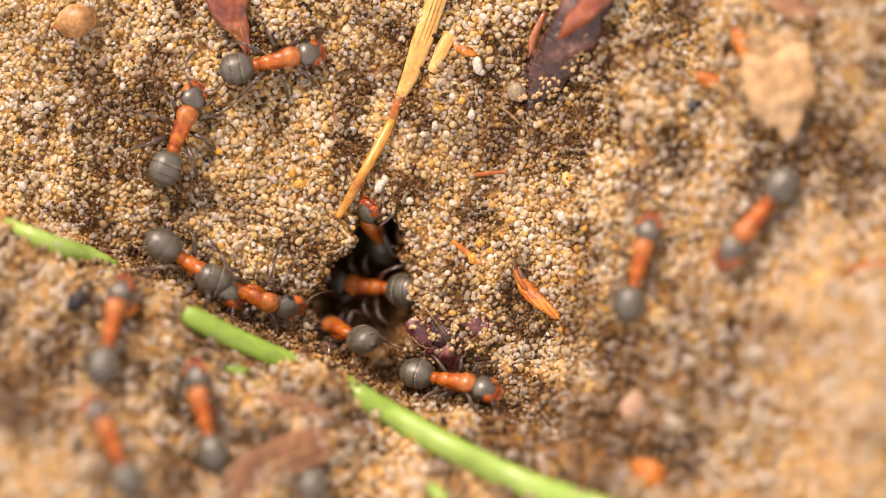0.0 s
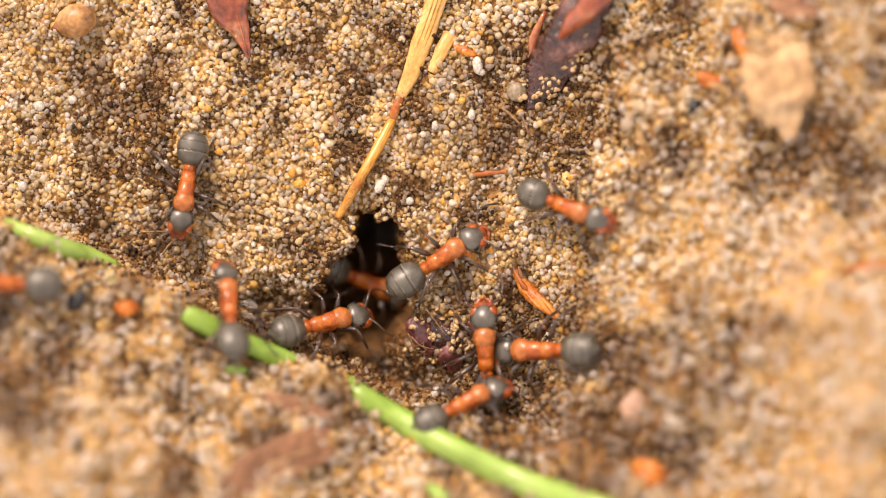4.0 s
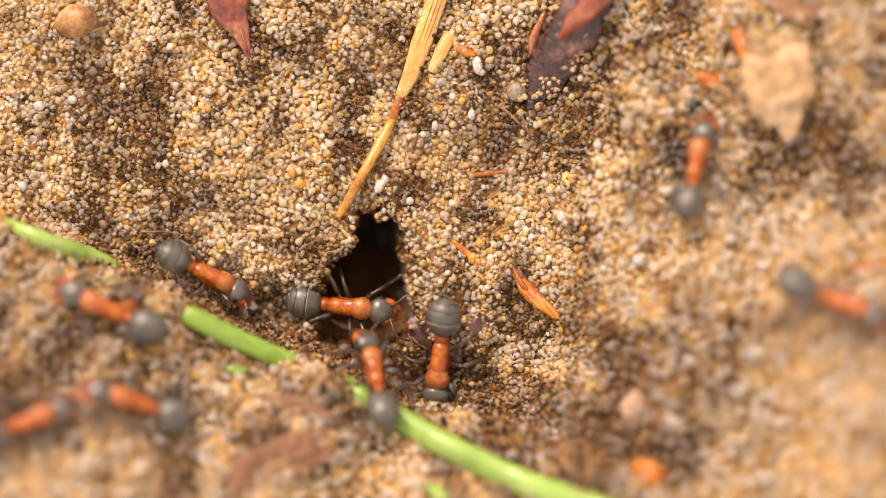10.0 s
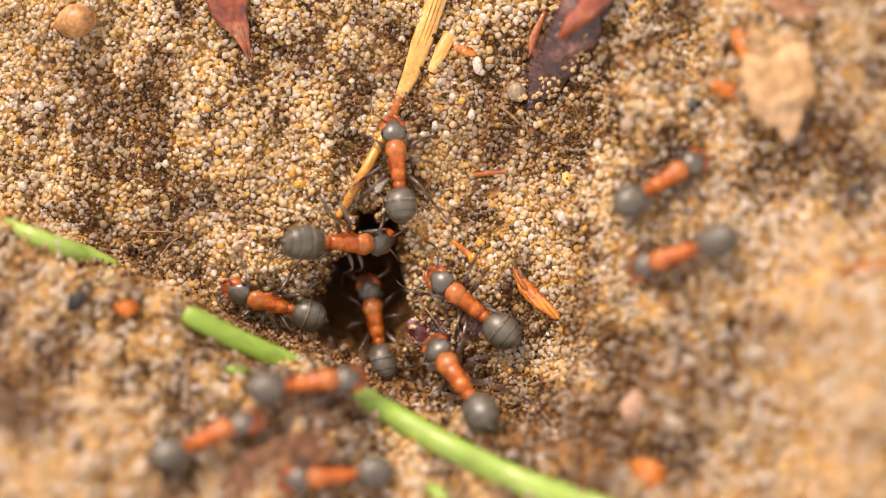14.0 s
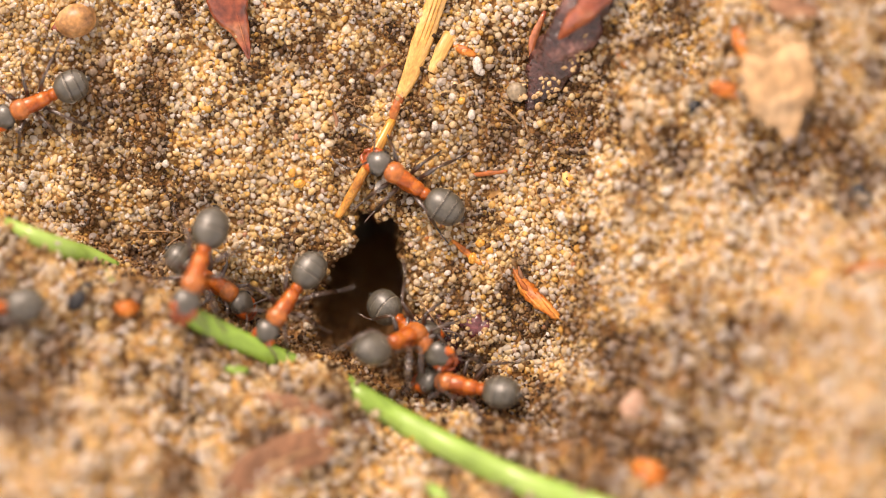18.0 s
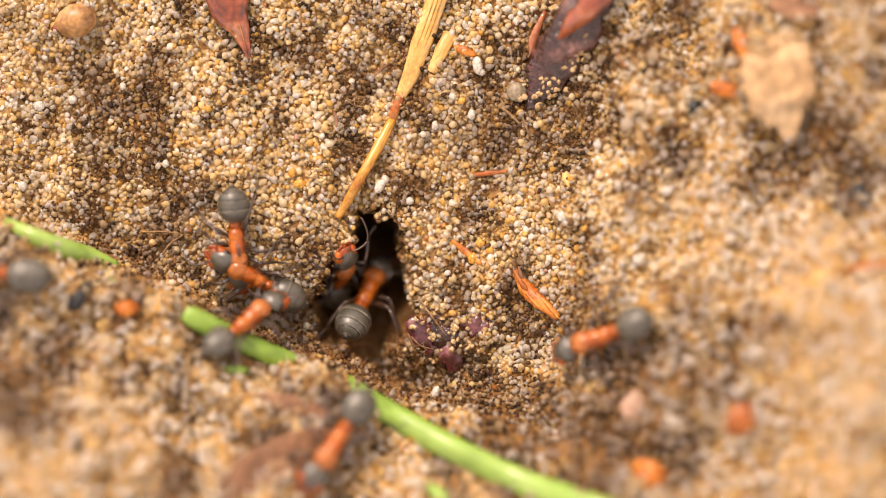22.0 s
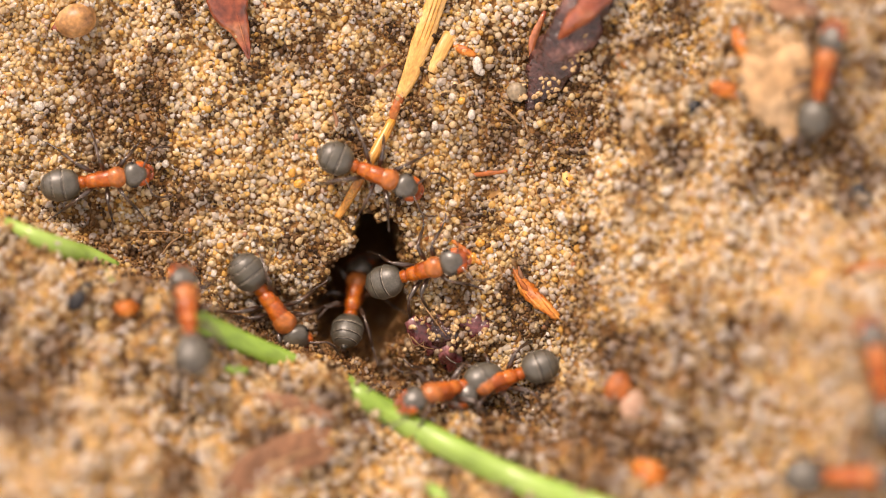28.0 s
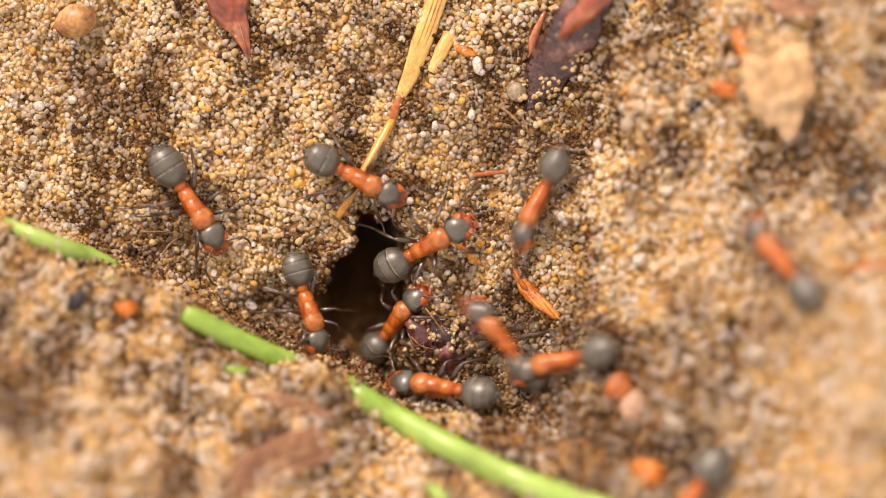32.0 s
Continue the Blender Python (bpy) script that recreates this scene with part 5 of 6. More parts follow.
    goes(9, (7.50, 1.0, -8.7, 349), (8.00, 1.5, -8.7, 350), (8.25, 1.4, -9.4, 294), (8.50, 1.3, -10.2, 238), (8.98, -5.3, -20.7, 238), (10.00, -2.8, -21.3, 189), (11.02, -0.3, -21.8, 139), (12.04, 2.1, -22.4, 90), (12.27, 2.1, -17.3, 123), (12.50, 2.1, -12.3, 155), (12.73, 2.1, -17.3, 190), (12.96, 2.1, -22.4, 225), (17.04, -1.6, -22.1, 191), (17.27, -1.6, -17.0, 226), (17.50, -1.6, -11.9, 261), (17.75, -0.2, -10.3, 216))
    goes(9, (18.00, 1.2, -8.6, 171), (18.50, 1.9, -6.1, 139), (19.00, 7.2, -7.7, 170), (19.25, 6.4, -5.2, 109), (19.50, 5.6, -2.8, 49), (20.00, 8.3, 1.6, 43), (20.50, 14.3, 2.9, 8), (20.75, 14.4, 1.2, -33), (21.00, 14.4, -0.4, -73), (21.50, 11.9, -5.2, -130), (22.00, 9.3, -5.3, -158), (22.50, 7.6, -5.1, -170), (23.00, 5.7, -4.6, -189), (23.50, 2.6, -7.8, -150), (23.75, 2.9, -6.2, -185), (24.00, 3.1, -4.5, -219))
    goes(9, (24.50, 2.1, -2.3, -216), (25.00, 2.4, -3.0, -243), (25.50, 4.6, -3.9, -297), (27.50, 17.1, 1.4, -302), (28.00, 22.1, 10.1, -281), (28.50, 22.0, 10.0, -288), (29.00, 21.9, 9.9, -288), (29.17, 21.6, 8.9, -234), (29.33, 21.2, 7.9, -180), (29.50, 20.9, 6.9, -125), (29.75, 22.4, 5.3, -172), (30.00, 24.0, 3.8, -218), (30.15, 27.4, 3.8, -253), (30.31, 30.8, 3.8, -288), (32.00, 30.8, 3.8, -288))
    goes(10, (0.00, 11.5, -0.8, 75), (0.50, 7.1, -2.2, 96), (1.00, 1.1, -0.2, 101), (1.50, 1.6, 5.3, 102), (2.00, -0.6, 6.9, 151), (2.50, -0.9, 7.2, 155), (2.67, 0.6, 6.3, 111), (2.83, 2.2, 5.4, 68), (3.00, 3.8, 4.6, 24), (3.50, 8.3, 2.7, -28), (5.50, 5.4, 1.5, 5), (6.00, 7.0, 1.9, -3), (6.50, 15.2, 3.4, 2), (7.00, 16.6, 3.5, 4), (7.50, 16.7, 3.4, 3), (8.00, 15.2, 4.9, 60))
    goes(10, (8.50, 15.1, 5.0, 61), (9.00, 15.2, 4.9, 62), (9.50, 15.2, 4.9, 60), (10.00, 14.8, 4.7, 77), (10.50, 14.0, 4.6, 112), (11.00, 13.8, 4.5, 112), (11.50, 14.0, 4.5, 112), (12.00, 14.0, 4.6, 111), (12.50, 13.0, 5.2, 134), (13.00, 13.8, 5.7, 82), (13.50, 13.1, 3.5, 47), (14.00, 12.8, 3.8, 31), (14.50, 12.9, 7.1, 64), (16.50, 11.8, 15.2, 78), (16.80, 12.7, 19.8, 78), (18.05, 7.3, 20.9, 135))
    goes(10, (19.31, 1.9, 22.0, 191), (20.56, -3.4, 23.1, 248), (21.00, -7.1, 14.1, 248), (21.50, -10.3, 8.9, 243), (22.00, -12.0, 0.3, 274), (22.50, -13.6, -0.5, 213), (23.00, -16.2, -0.5, 155), (23.50, -21.6, 1.7, 161), (24.00, -14.6, -2.5, 164), (24.25, -16.2, -5.4, 110), (24.50, -17.8, -8.3, 56), (24.75, -18.1, -8.2, -2), (25.00, -18.5, -8.1, -60), (25.50, -14.0, -12.3, -72), (25.89, -11.2, -20.5, -72), (27.14, -11.9, -20.2, -22))
    goes(10, (28.39, -12.5, -19.8, 27), (29.64, -13.2, -19.5, 77), (29.82, -13.2, -15.6, 42), (30.00, -13.2, -11.6, 7), (30.50, -7.5, -8.6, 34), (31.00, -3.6, -6.4, -4, 0.9, 29), (31.50, -4.5, -6.1, 6, 1.2, 38), (32.00, -2.0, -4.2, 51))
    goes(11, (0.00, 17.7, 1.1, -129), (0.50, 14.1, -5.4, -121), (1.00, 12.0, -8.6, -117), (1.50, 12.3, -12.2, -124), (1.67, 12.3, -12.3, -78), (1.83, 12.4, -12.3, -33), (2.00, 12.5, -12.3, 12), (2.21, 12.5, -16.9, -23), (2.41, 12.5, -21.4, -58), (5.15, 13.9, -21.0, -8), (7.89, 15.4, -20.7, 41), (10.62, 16.8, -20.3, 90), (11.00, 16.8, -12.0, 145), (11.21, 16.8, -16.6, 180), (11.41, 16.8, -21.1, 215), (16.63, 15.7, -21.3, 166))
    goes(11, (21.84, 14.6, -21.4, 118), (27.06, 13.5, -21.6, 69), (27.28, 13.5, -16.8, 34), (27.50, 13.5, -11.9, -1), (27.74, 13.5, -17.8, -36), (27.98, 13.5, -23.6, -71), (28.66, 15.3, -23.2, -126), (29.34, 17.1, -22.7, -182), (30.02, 18.9, -22.3, -237), (30.50, 10.5, -9.6, -237), (31.00, 8.3, -12.1, -198), (31.18, 8.3, -16.0, -163), (31.35, 8.3, -19.8, -128), (32.00, 8.3, -19.8, -128))
    goes(12, (0.00, 1.0, -8.4, -11), (0.50, 1.8, -8.6, -16), (1.00, -0.5, -8.3, -9), (1.50, 2.7, -7.5, 16), (2.00, 3.8, -7.0, 32), (2.50, 3.5, -7.8, 19), (3.00, 4.9, -8.6, -8), (3.50, 3.5, -9.4, -5), (4.50, -0.8, -9.4, 57), (5.50, -5.2, -9.5, 118), (5.75, -4.3, -7.1, 167), (6.00, -3.5, -4.6, 216), (6.22, -4.4, -2.4, 216, 1), (6.42, -4.4, -1.6, 216, 9), (10.08, -4.4, -1.6, 231, 9), (10.28, -4.4, -2.4, 231, 1))
    goes(12, (10.50, -4.3, -5.0, 231, 1.2, 37), (11.00, -3.6, -4.2, 243, 1.2, 40), (11.50, -3.5, -4.1, 250, 1.2, 38), (12.00, -2.9, -3.1, 282, 1.2, 40), (12.50, -3.5, -3.5, 239, 1.1, 37), (13.00, -4.5, 1.2, 281, 1.2, 40), (13.17, -3.9, 1.7, 328, 0.8, 27), (13.33, -3.4, 2.1, 374, 0.4, 13), (13.50, -2.8, 2.6, 421), (14.00, -2.8, 4.9, 456), (14.50, -2.4, 8.1, 470), (15.50, -9.1, 9.7, 503), (16.50, -15.8, 11.2, 535), (17.00, -18.9, 10.9, 543), (17.50, -22.4, 9.0, 552), (18.00, -24.1, 8.5, 565))
    goes(12, (18.50, -27.1, 9.1, 547), (18.80, -32.8, 8.4, 547), (20.54, -33.0, 7.2, 592), (22.28, -33.2, 6.0, 636), (24.02, -33.4, 4.8, 681), (24.50, -22.6, -4.1, 681), (24.75, -22.4, -6.1, 734), (25.00, -22.3, -8.0, 787), (25.24, -28.5, -8.0, 822), (25.48, -34.6, -8.0, 857), (26.49, -34.1, -8.5, 905), (27.51, -33.6, -9.0, 953), (28.52, -33.1, -9.4, 1001), (28.76, -27.7, -9.4, 966), (29.00, -22.3, -9.4, 931), (29.48, -32.1, -15.4, 931))
    goes(12, (32.00, -32.1, -15.4, 931))
    goes(13, (0.00, -5.9, -5.7, 138, 0, -23), (0.50, -10.4, -3.9, 106), (1.00, -6.7, -0.3, 122), (1.50, -8.0, 0.2, 160), (2.00, -3.6, 0.3, 96, 0, -29), (2.50, -3.2, 1.0, 112, 0, -30), (2.72, -4.4, -2.4, 112, 1), (2.92, -4.4, -1.6, 112, 9), (12.08, -4.4, -1.6, 108, 9), (12.28, -4.4, -2.4, 108, 1), (12.50, -4.6, 0.8, 108, 0, -30), (13.00, -4.9, -1.6, 130, 0, -30), (13.50, -6.5, -2.8, 124, 0, -28), (14.00, -10.3, -2.6, 162), (14.50, -12.7, -2.0, 163), (16.50, -15.4, -0.7, 120))
    goes(13, (17.00, -20.8, -10.2, 74), (17.50, -15.7, -6.1, 46), (17.75, -14.7, -4.3, 4), (18.00, -13.7, -2.5, -37), (18.50, -14.0, -2.2, -49), (18.75, -14.5, -0.9, -14), (19.00, -15.1, 0.4, 22), (19.50, -14.8, -2.0, -38), (20.00, -13.8, -1.2, -95), (20.25, -15.4, -0.4, -157), (20.50, -17.0, 0.3, -219), (20.75, -19.1, -0.7, -175), (21.00, -21.3, -1.6, -131), (21.48, -33.6, -1.6, -180), (22.33, -33.6, -1.6, -218), (23.18, -33.5, -1.5, -256))
    goes(13, (23.34, -30.1, -1.5, -221), (23.50, -26.6, -1.5, -186), (23.87, -34.6, -0.7, -186), (25.94, -34.7, -0.3, -223), (28.02, -34.8, 0.0, -260), (28.26, -26.8, 0.0, -225), (28.50, -18.8, 0.0, -190), (29.00, -22.0, -1.6, -146), (29.50, -16.8, -0.0, -194), (30.00, -24.7, -1.5, -169), (30.40, -33.4, -3.3, -169), (32.00, -33.4, -3.3, -169))
    goes(14, (0.00, -4.4, -1.6, -82, 9), (0.08, -4.4, -1.6, -82, 9), (0.28, -4.4, -2.4, -82, 1), (0.50, -5.5, -4.8, -82, 0.9, 30), (0.72, -4.4, -2.4, -82, 1), (0.92, -4.4, -1.6, -82, 9), (1.75, -4.4, -1.6, -24, 9), (2.58, -4.4, -1.6, 34, 9), (2.78, -4.4, -2.4, 34, 1), (3.00, -2.5, -5.4, 34), (3.50, -7.3, -5.1, -21), (4.17, -7.0, -4.7, 26), (4.83, -6.7, -4.4, 74), (5.50, -6.5, -4.0, 122), (6.00, -8.3, -2.9, 96, 0, -30), (6.25, -7.7, -3.6, 50, 0.5))
    goes(14, (6.50, -7.1, -4.4, 5, 1, 31), (6.67, -5.7, -5.9, -41, 0.6, 20), (6.83, -4.4, -7.5, -87, 0.3, 10), (7.00, -3.0, -9.1, -134), (7.50, -4.0, -11.4, -99), (8.00, -4.1, -11.6, -104), (8.50, -5.9, -11.2, -143), (9.00, -8.4, -11.3, -154), (9.50, -11.9, -11.9, -173), (10.00, -18.1, -9.0, -199), (10.50, -15.1, -9.8, -207), (11.00, -18.3, -8.0, -205), (11.25, -19.6, -8.9, -171), (11.50, -21.0, -9.8, -136), (12.00, -18.8, -10.2, -82), (12.50, -18.7, -10.3, -79))
    goes(14, (12.75, -15.9, -9.9, -44), (13.00, -13.1, -9.5, -9), (13.50, -14.2, -11.6, 17), (14.00, -12.9, -11.1, 22), (14.50, -13.4, -10.9, 5), (14.74, -13.4, -16.9, -30), (14.98, -13.4, -22.9, -65), (16.21, -12.6, -22.0, -5), (17.44, -11.7, -21.1, 55), (18.67, -10.9, -20.1, 115), (18.84, -10.9, -16.5, 150), (19.00, -10.9, -13.0, 185), (19.16, -10.9, -16.4, 220), (19.32, -10.9, -19.9, 255), (32.00, -10.9, -19.9, 255))
    goes(15, (0.00, -4.4, -1.6, 75, 9), (0.08, -4.4, -1.6, 75, 9), (0.28, -4.4, -2.4, 75, 1), (0.50, 3.8, -4.9, 75), (0.75, 3.8, -5.0, 138), (1.00, 3.8, -5.0, 201), (1.50, 1.3, -3.0, 160), (1.75, -0.1, -5.2, 193), (2.00, -1.5, -7.4, 226), (2.50, -2.6, -7.9, 166), (3.00, -2.1, -8.0, 171), (3.22, -4.4, -2.4, 171, 1), (3.42, -4.4, -1.6, 171, 9), (7.50, -4.4, -1.6, 215, 9), (11.58, -4.4, -1.6, 259, 9), (11.78, -4.4, -2.4, 259, 1))
    goes(15, (12.00, -4.4, 0.0, 259, 1.2, 40), (12.25, -8.4, -1.6, 299, 0.6, 20), (12.50, -12.5, -3.1, 339), (13.00, -13.4, -1.0, 337), (13.50, -9.1, 1.1, 374), (14.00, -6.0, 1.0, 360), (14.50, -8.2, 4.1, 420), (15.17, -8.7, 3.0, 360), (15.83, -9.2, 1.9, 301), (16.50, -9.7, 0.8, 241), (17.00, -12.4, -1.8, 263), (17.50, -13.0, -2.5, 296), (18.00, -14.5, -1.8, 254), (18.50, -13.1, -2.0, 303), (19.00, -12.8, -3.6, 303), (19.17, -14.0, -5.6, 246))
    goes(15, (19.33, -15.3, -7.6, 189), (19.50, -16.5, -9.7, 132), (20.00, -21.5, -2.9, 120), (20.50, -22.6, 2.6, 92), (21.00, -24.9, 4.1, 104), (21.50, -25.3, 3.0, 147), (22.00, -26.6, -1.5, 174), (22.50, -26.5, -1.9, 175), (22.80, -30.9, -1.5, 175), (32.00, -30.9, -1.5, 175))
    goes(16, (0.00, -31.9, 0.0, 99), (0.70, -31.9, 0.0, 99), (0.85, -29.3, 0.0, 134), (1.00, -26.7, 0.0, 169), (1.30, -32.5, 1.1, 169), (3.25, -32.8, 2.9, 213), (5.20, -33.1, 4.7, 257), (5.35, -30.3, 4.7, 222), (5.50, -27.4, 4.7, 187), (5.87, -35.5, 3.8, 187), (6.63, -34.3, 1.9, 242), (7.38, -33.1, 0.1, 297), (8.13, -31.9, -1.8, 352), (8.50, -23.9, -2.9, 352), (8.75, -23.9, -1.0, 390), (9.00, -23.9, 0.9, 427))
    goes(16, (9.18, -28.0, 0.9, 462), (9.36, -32.0, 0.9, 497), (13.00, -32.8, 1.4, 561), (16.63, -33.6, 1.8, 625), (16.82, -29.6, 1.8, 590), (17.00, -25.5, 1.8, 555), (17.50, -27.3, 1.4, 552), (17.80, -33.6, 0.1, 552), (19.37, -33.8, 0.9, 608), (20.95, -34.0, 1.7, 664), (22.52, -34.2, 2.5, 720), (23.00, -19.4, 2.5, 720), (23.50, -18.2, 4.4, 726), (24.00, -18.0, -1.7, 767), (24.50, -15.8, -0.2, 742), (25.00, -13.1, -4.8, 783))
    goes(16, (25.50, -12.0, -2.7, 827), (26.17, -12.1, -2.7, 780), (26.83, -12.2, -2.6, 733), (27.50, -12.4, -2.5, 686), (27.67, -13.2, -3.0, 730), (27.83, -14.1, -3.5, 775), (28.00, -14.9, -4.0, 820), (28.25, -13.2, -4.5, 866), (28.50, -11.5, -5.0, 913), (28.75, -8.9, -5.0, 879, 0, -11), (29.00, -6.2, -5.0, 845, 0, -21), (29.22, -4.4, -2.4, 845, 1), (29.42, -4.4, -1.6, 845, 9), (29.64, -4.4, -1.6, 890, 9), (29.86, -4.4, -1.6, 935, 9), (30.08, -4.4, -1.6, 980, 9))
    goes(16, (30.28, -4.4, -2.4, 980, 1), (30.50, -12.5, -2.4, 980), (31.00, -15.1, -1.2, 1022), (31.50, -14.6, 2.4, 1018), (32.00, -14.8, 2.3, 1023))
    goes(17, (0.00, 31.8, -5.3, -180), (2.02, 31.8, -5.3, -180), (2.50, 20.8, -5.3, -134), (3.00, 11.3, -6.3, -169), (3.50, 6.0, -6.1, -181), (5.50, 6.0, -6.3, -149), (6.00, 4.4, -7.4, -150), (6.25, 3.8, -5.8, -184), (6.50, 3.1, -4.3, -218), (7.00, -0.9, -1.3, -203), (7.22, -4.4, -2.4, -203, 1), (7.42, -4.4, -1.6, -203, 9), (8.00, -4.4, -1.6, -159, 9), (8.58, -4.4, -1.6, -115, 9), (8.78, -4.4, -2.4, -115, 1), (9.00, -2.9, -0.1, -115, 1.2, 40))
    goes(17, (9.25, -1.4, -2.0, -82, 0.6, 20), (9.50, 0.1, -3.9, -49), (10.00, -0.1, -6.4, -96), (10.25, 1.4, -6.9, -160), (10.50, 2.8, -7.4, -225), (10.67, 4.0, -9.4, -175), (10.83, 5.1, -11.3, -126), (11.00, 6.3, -13.2, -76), (11.25, 6.9, -10.6, -140), (11.50, 7.5, -8.0, -205), (12.00, 5.6, -11.3, -266), (12.50, 4.9, -7.0, -260), (12.75, 4.3, -7.7, -226), (13.00, 3.7, -8.3, -193), (13.25, 4.0, -7.0, -233), (13.50, 4.4, -5.6, -273))
    goes(17, (14.00, 1.1, -7.8, -235), (14.50, -0.6, -7.8, -215), (15.50, -1.8, -5.8, -176, 0.5, 16), (16.50, -3.1, -3.8, -137, 1, 32), (17.00, -2.3, -4.0, -112, 1, 32), (17.25, -3.3, -4.3, -171, 0.5, 2), (17.50, -4.3, -4.6, -230, 0, -28), (17.75, -3.3, -5.3, -273, 0, -29), (18.00, -2.4, -6.1, -316, 0, -30), (18.50, -5.0, -4.0, -297, 0, -25), (19.00, -4.7, -4.2, -315, 0, -27), (19.50, -4.6, -3.7, -292, 0, -30), (20.00, -5.1, -4.2, -284), (20.50, -6.0, -2.7, -263, 0, -24), (21.00, -4.6, -3.7, -300, 0, -24), (21.50, -3.2, -2.0, -292, 0, -30))
    goes(17, (22.00, -4.6, -3.0, -292, 0, -30), (22.50, -0.4, -7.3, -271), (23.00, -1.9, -7.9, -212), (23.50, -4.7, -4.6, -230, 0, -25), (24.00, -0.3, -7.7, -239), (24.25, -2.0, -9.4, -196), (24.50, -3.7, -11.1, -152), (24.72, -4.4, -2.4, -152, 1), (24.92, -4.4, -1.6, -152, 9), (26.00, -4.4, -1.6, -93, 9), (27.08, -4.4, -1.6, -34, 9), (27.28, -4.4, -2.4, -34, 1), (27.50, -4.8, -5.2, -34), (28.00, -9.9, -3.4, -54), (28.50, -12.4, -2.7, -28), (28.75, -11.7, -5.4, 28))
    goes(17, (29.00, -11.0, -8.1, 84), (29.25, -8.0, -6.2, 42), (29.50, -5.0, -4.3, -1), (30.00, -3.5, -4.4, 48), (30.50, -2.2, -5.1, 108), (31.00, -7.3, -2.2, 126, 0, -30), (31.22, -4.4, -2.4, 126, 1), (31.42, -4.4, -1.6, 126, 9), (32.00, -4.4, -1.6, 126, 9))
    goes(18, (0.00, 11.1, -20.6, 90), (2.60, 11.1, -20.6, 90), (2.80, 11.1, -16.2, 124), (3.00, 11.1, -11.7, 158), (3.50, 8.6, -12.0, 163), (3.68, 8.6, -16.0, 198), (3.86, 8.6, -20.0, 233), (12.75, 12.8, -20.8, 279), (21.63, 17.0, -21.5, 324), (30.52, 21.2, -22.2, 369), (30.76, 21.2, -16.9, 334), (31.00, 21.2, -11.6, 299), (31.17, 21.4, -11.3, 347), (31.33, 21.6, -11.0, 395), (31.50, 21.8, -10.7, 443), (32.00, 19.4, -0.5, 486))
    goes(19, (0.00, 34.5, 0.9, -93), (5.02, 34.5, 0.9, -93), (5.26, 28.6, 0.9, -58), (5.50, 22.6, 0.9, -23), (6.00, 23.5, -2.3, -81), (6.50, 22.7, -3.6, -87), (7.00, 22.3, -6.2, -95), (7.50, 19.4, -6.8, -131), (8.00, 18.7, -7.1, -139), (8.50, 18.3, -7.7, -125), (9.00, 19.0, -7.5, -103), (9.50, 20.7, -4.8, -69), (10.00, 22.1, -3.5, -22), (10.48, 32.3, -7.6, -22), (11.02, 32.3, -2.6, -69), (11.56, 32.3, 2.5, -116))
    goes(19, (12.11, 32.3, 7.5, -163), (12.50, 24.1, 4.9, -163), (13.00, 18.9, 2.2, -157), (13.50, 18.4, 2.9, -187), (14.00, 13.6, -0.5, -160), (14.50, 4.9, -6.2, -141), (15.17, 4.4, -6.3, -192), (15.83, 3.8, -6.4, -243), (16.50, 3.3, -6.5, -294), (17.00, 3.5, -1.7, -259), (17.50, -0.6, 0.7, -220), (18.00, -2.3, 3.9, -214), (18.50, -1.7, 2.8, -174), (19.00, -3.2, 0.7, -156), (19.50, -2.8, 1.2, -152), (20.00, -2.7, 1.8, -145))
    goes(19, (20.50, -3.7, -0.8, -144, 1, 33), (21.00, -3.4, -0.5, -142, 1.1, 37), (21.35, -4.0, -1.1, -142, 9), (22.71, -4.2, -1.3, -181, 9), (24.08, -4.4, -1.6, -220, 9), (24.28, -4.4, -2.4, -220, 1), (24.50, -6.5, -4.5, -220, 1.2, 39), (25.00, -6.9, -3.0, -235, 0, -30), (25.50, -8.3, -3.4, -214), (27.50, -2.9, -8.0, -193), (28.00, -0.3, -8.9, -165), (28.22, -4.4, -2.4, -165, 1), (28.42, -4.4, -1.6, -165, 9), (28.79, -4.4, -1.6, -105, 9), (29.15, -4.4, -1.6, -45, 9), (29.50, -4.4, -1.8, -45, 1.2, 39))
    goes(19, (29.85, -4.4, -1.6, -45, 9), (30.43, -4.4, -1.6, 13, 9), (31.00, -4.4, -1.6, 71, 9), (31.58, -4.4, -1.6, 129, 9), (31.78, -4.4, -2.4, 129, 1), (32.00, 3.4, -5.2, 129))
    goes(20, (0.00, -5.0, -1.6, 71, 9), (12.65, -5.0, -1.6, 71, 9), (13.00, -5.9, -1.7, 71, 0, -30), (13.50, -2.8, -1.9, 67, 0, -25), (13.85, -3.8, -1.7, 67, 9), (17.15, -4.2, -1.2, 90, 9), (17.50, -4.0, -0.8, 90, 0, -30), (17.85, -4.2, -1.2, 90, 9), (18.12, -4.3, -1.2, 33, 9), (18.38, -4.3, -1.2, -25, 9), (18.65, -4.3, -1.2, -82, 9), (19.00, -4.2, -0.6, -82, 1.2, 40), (19.50, -2.6, -1.5, -143, 0.9, 29), (19.75, -0.3, -3.6, -104, 0.5, 15), (20.00, 2.0, -5.8, -66), (20.50, 6.6, -8.1, -16))
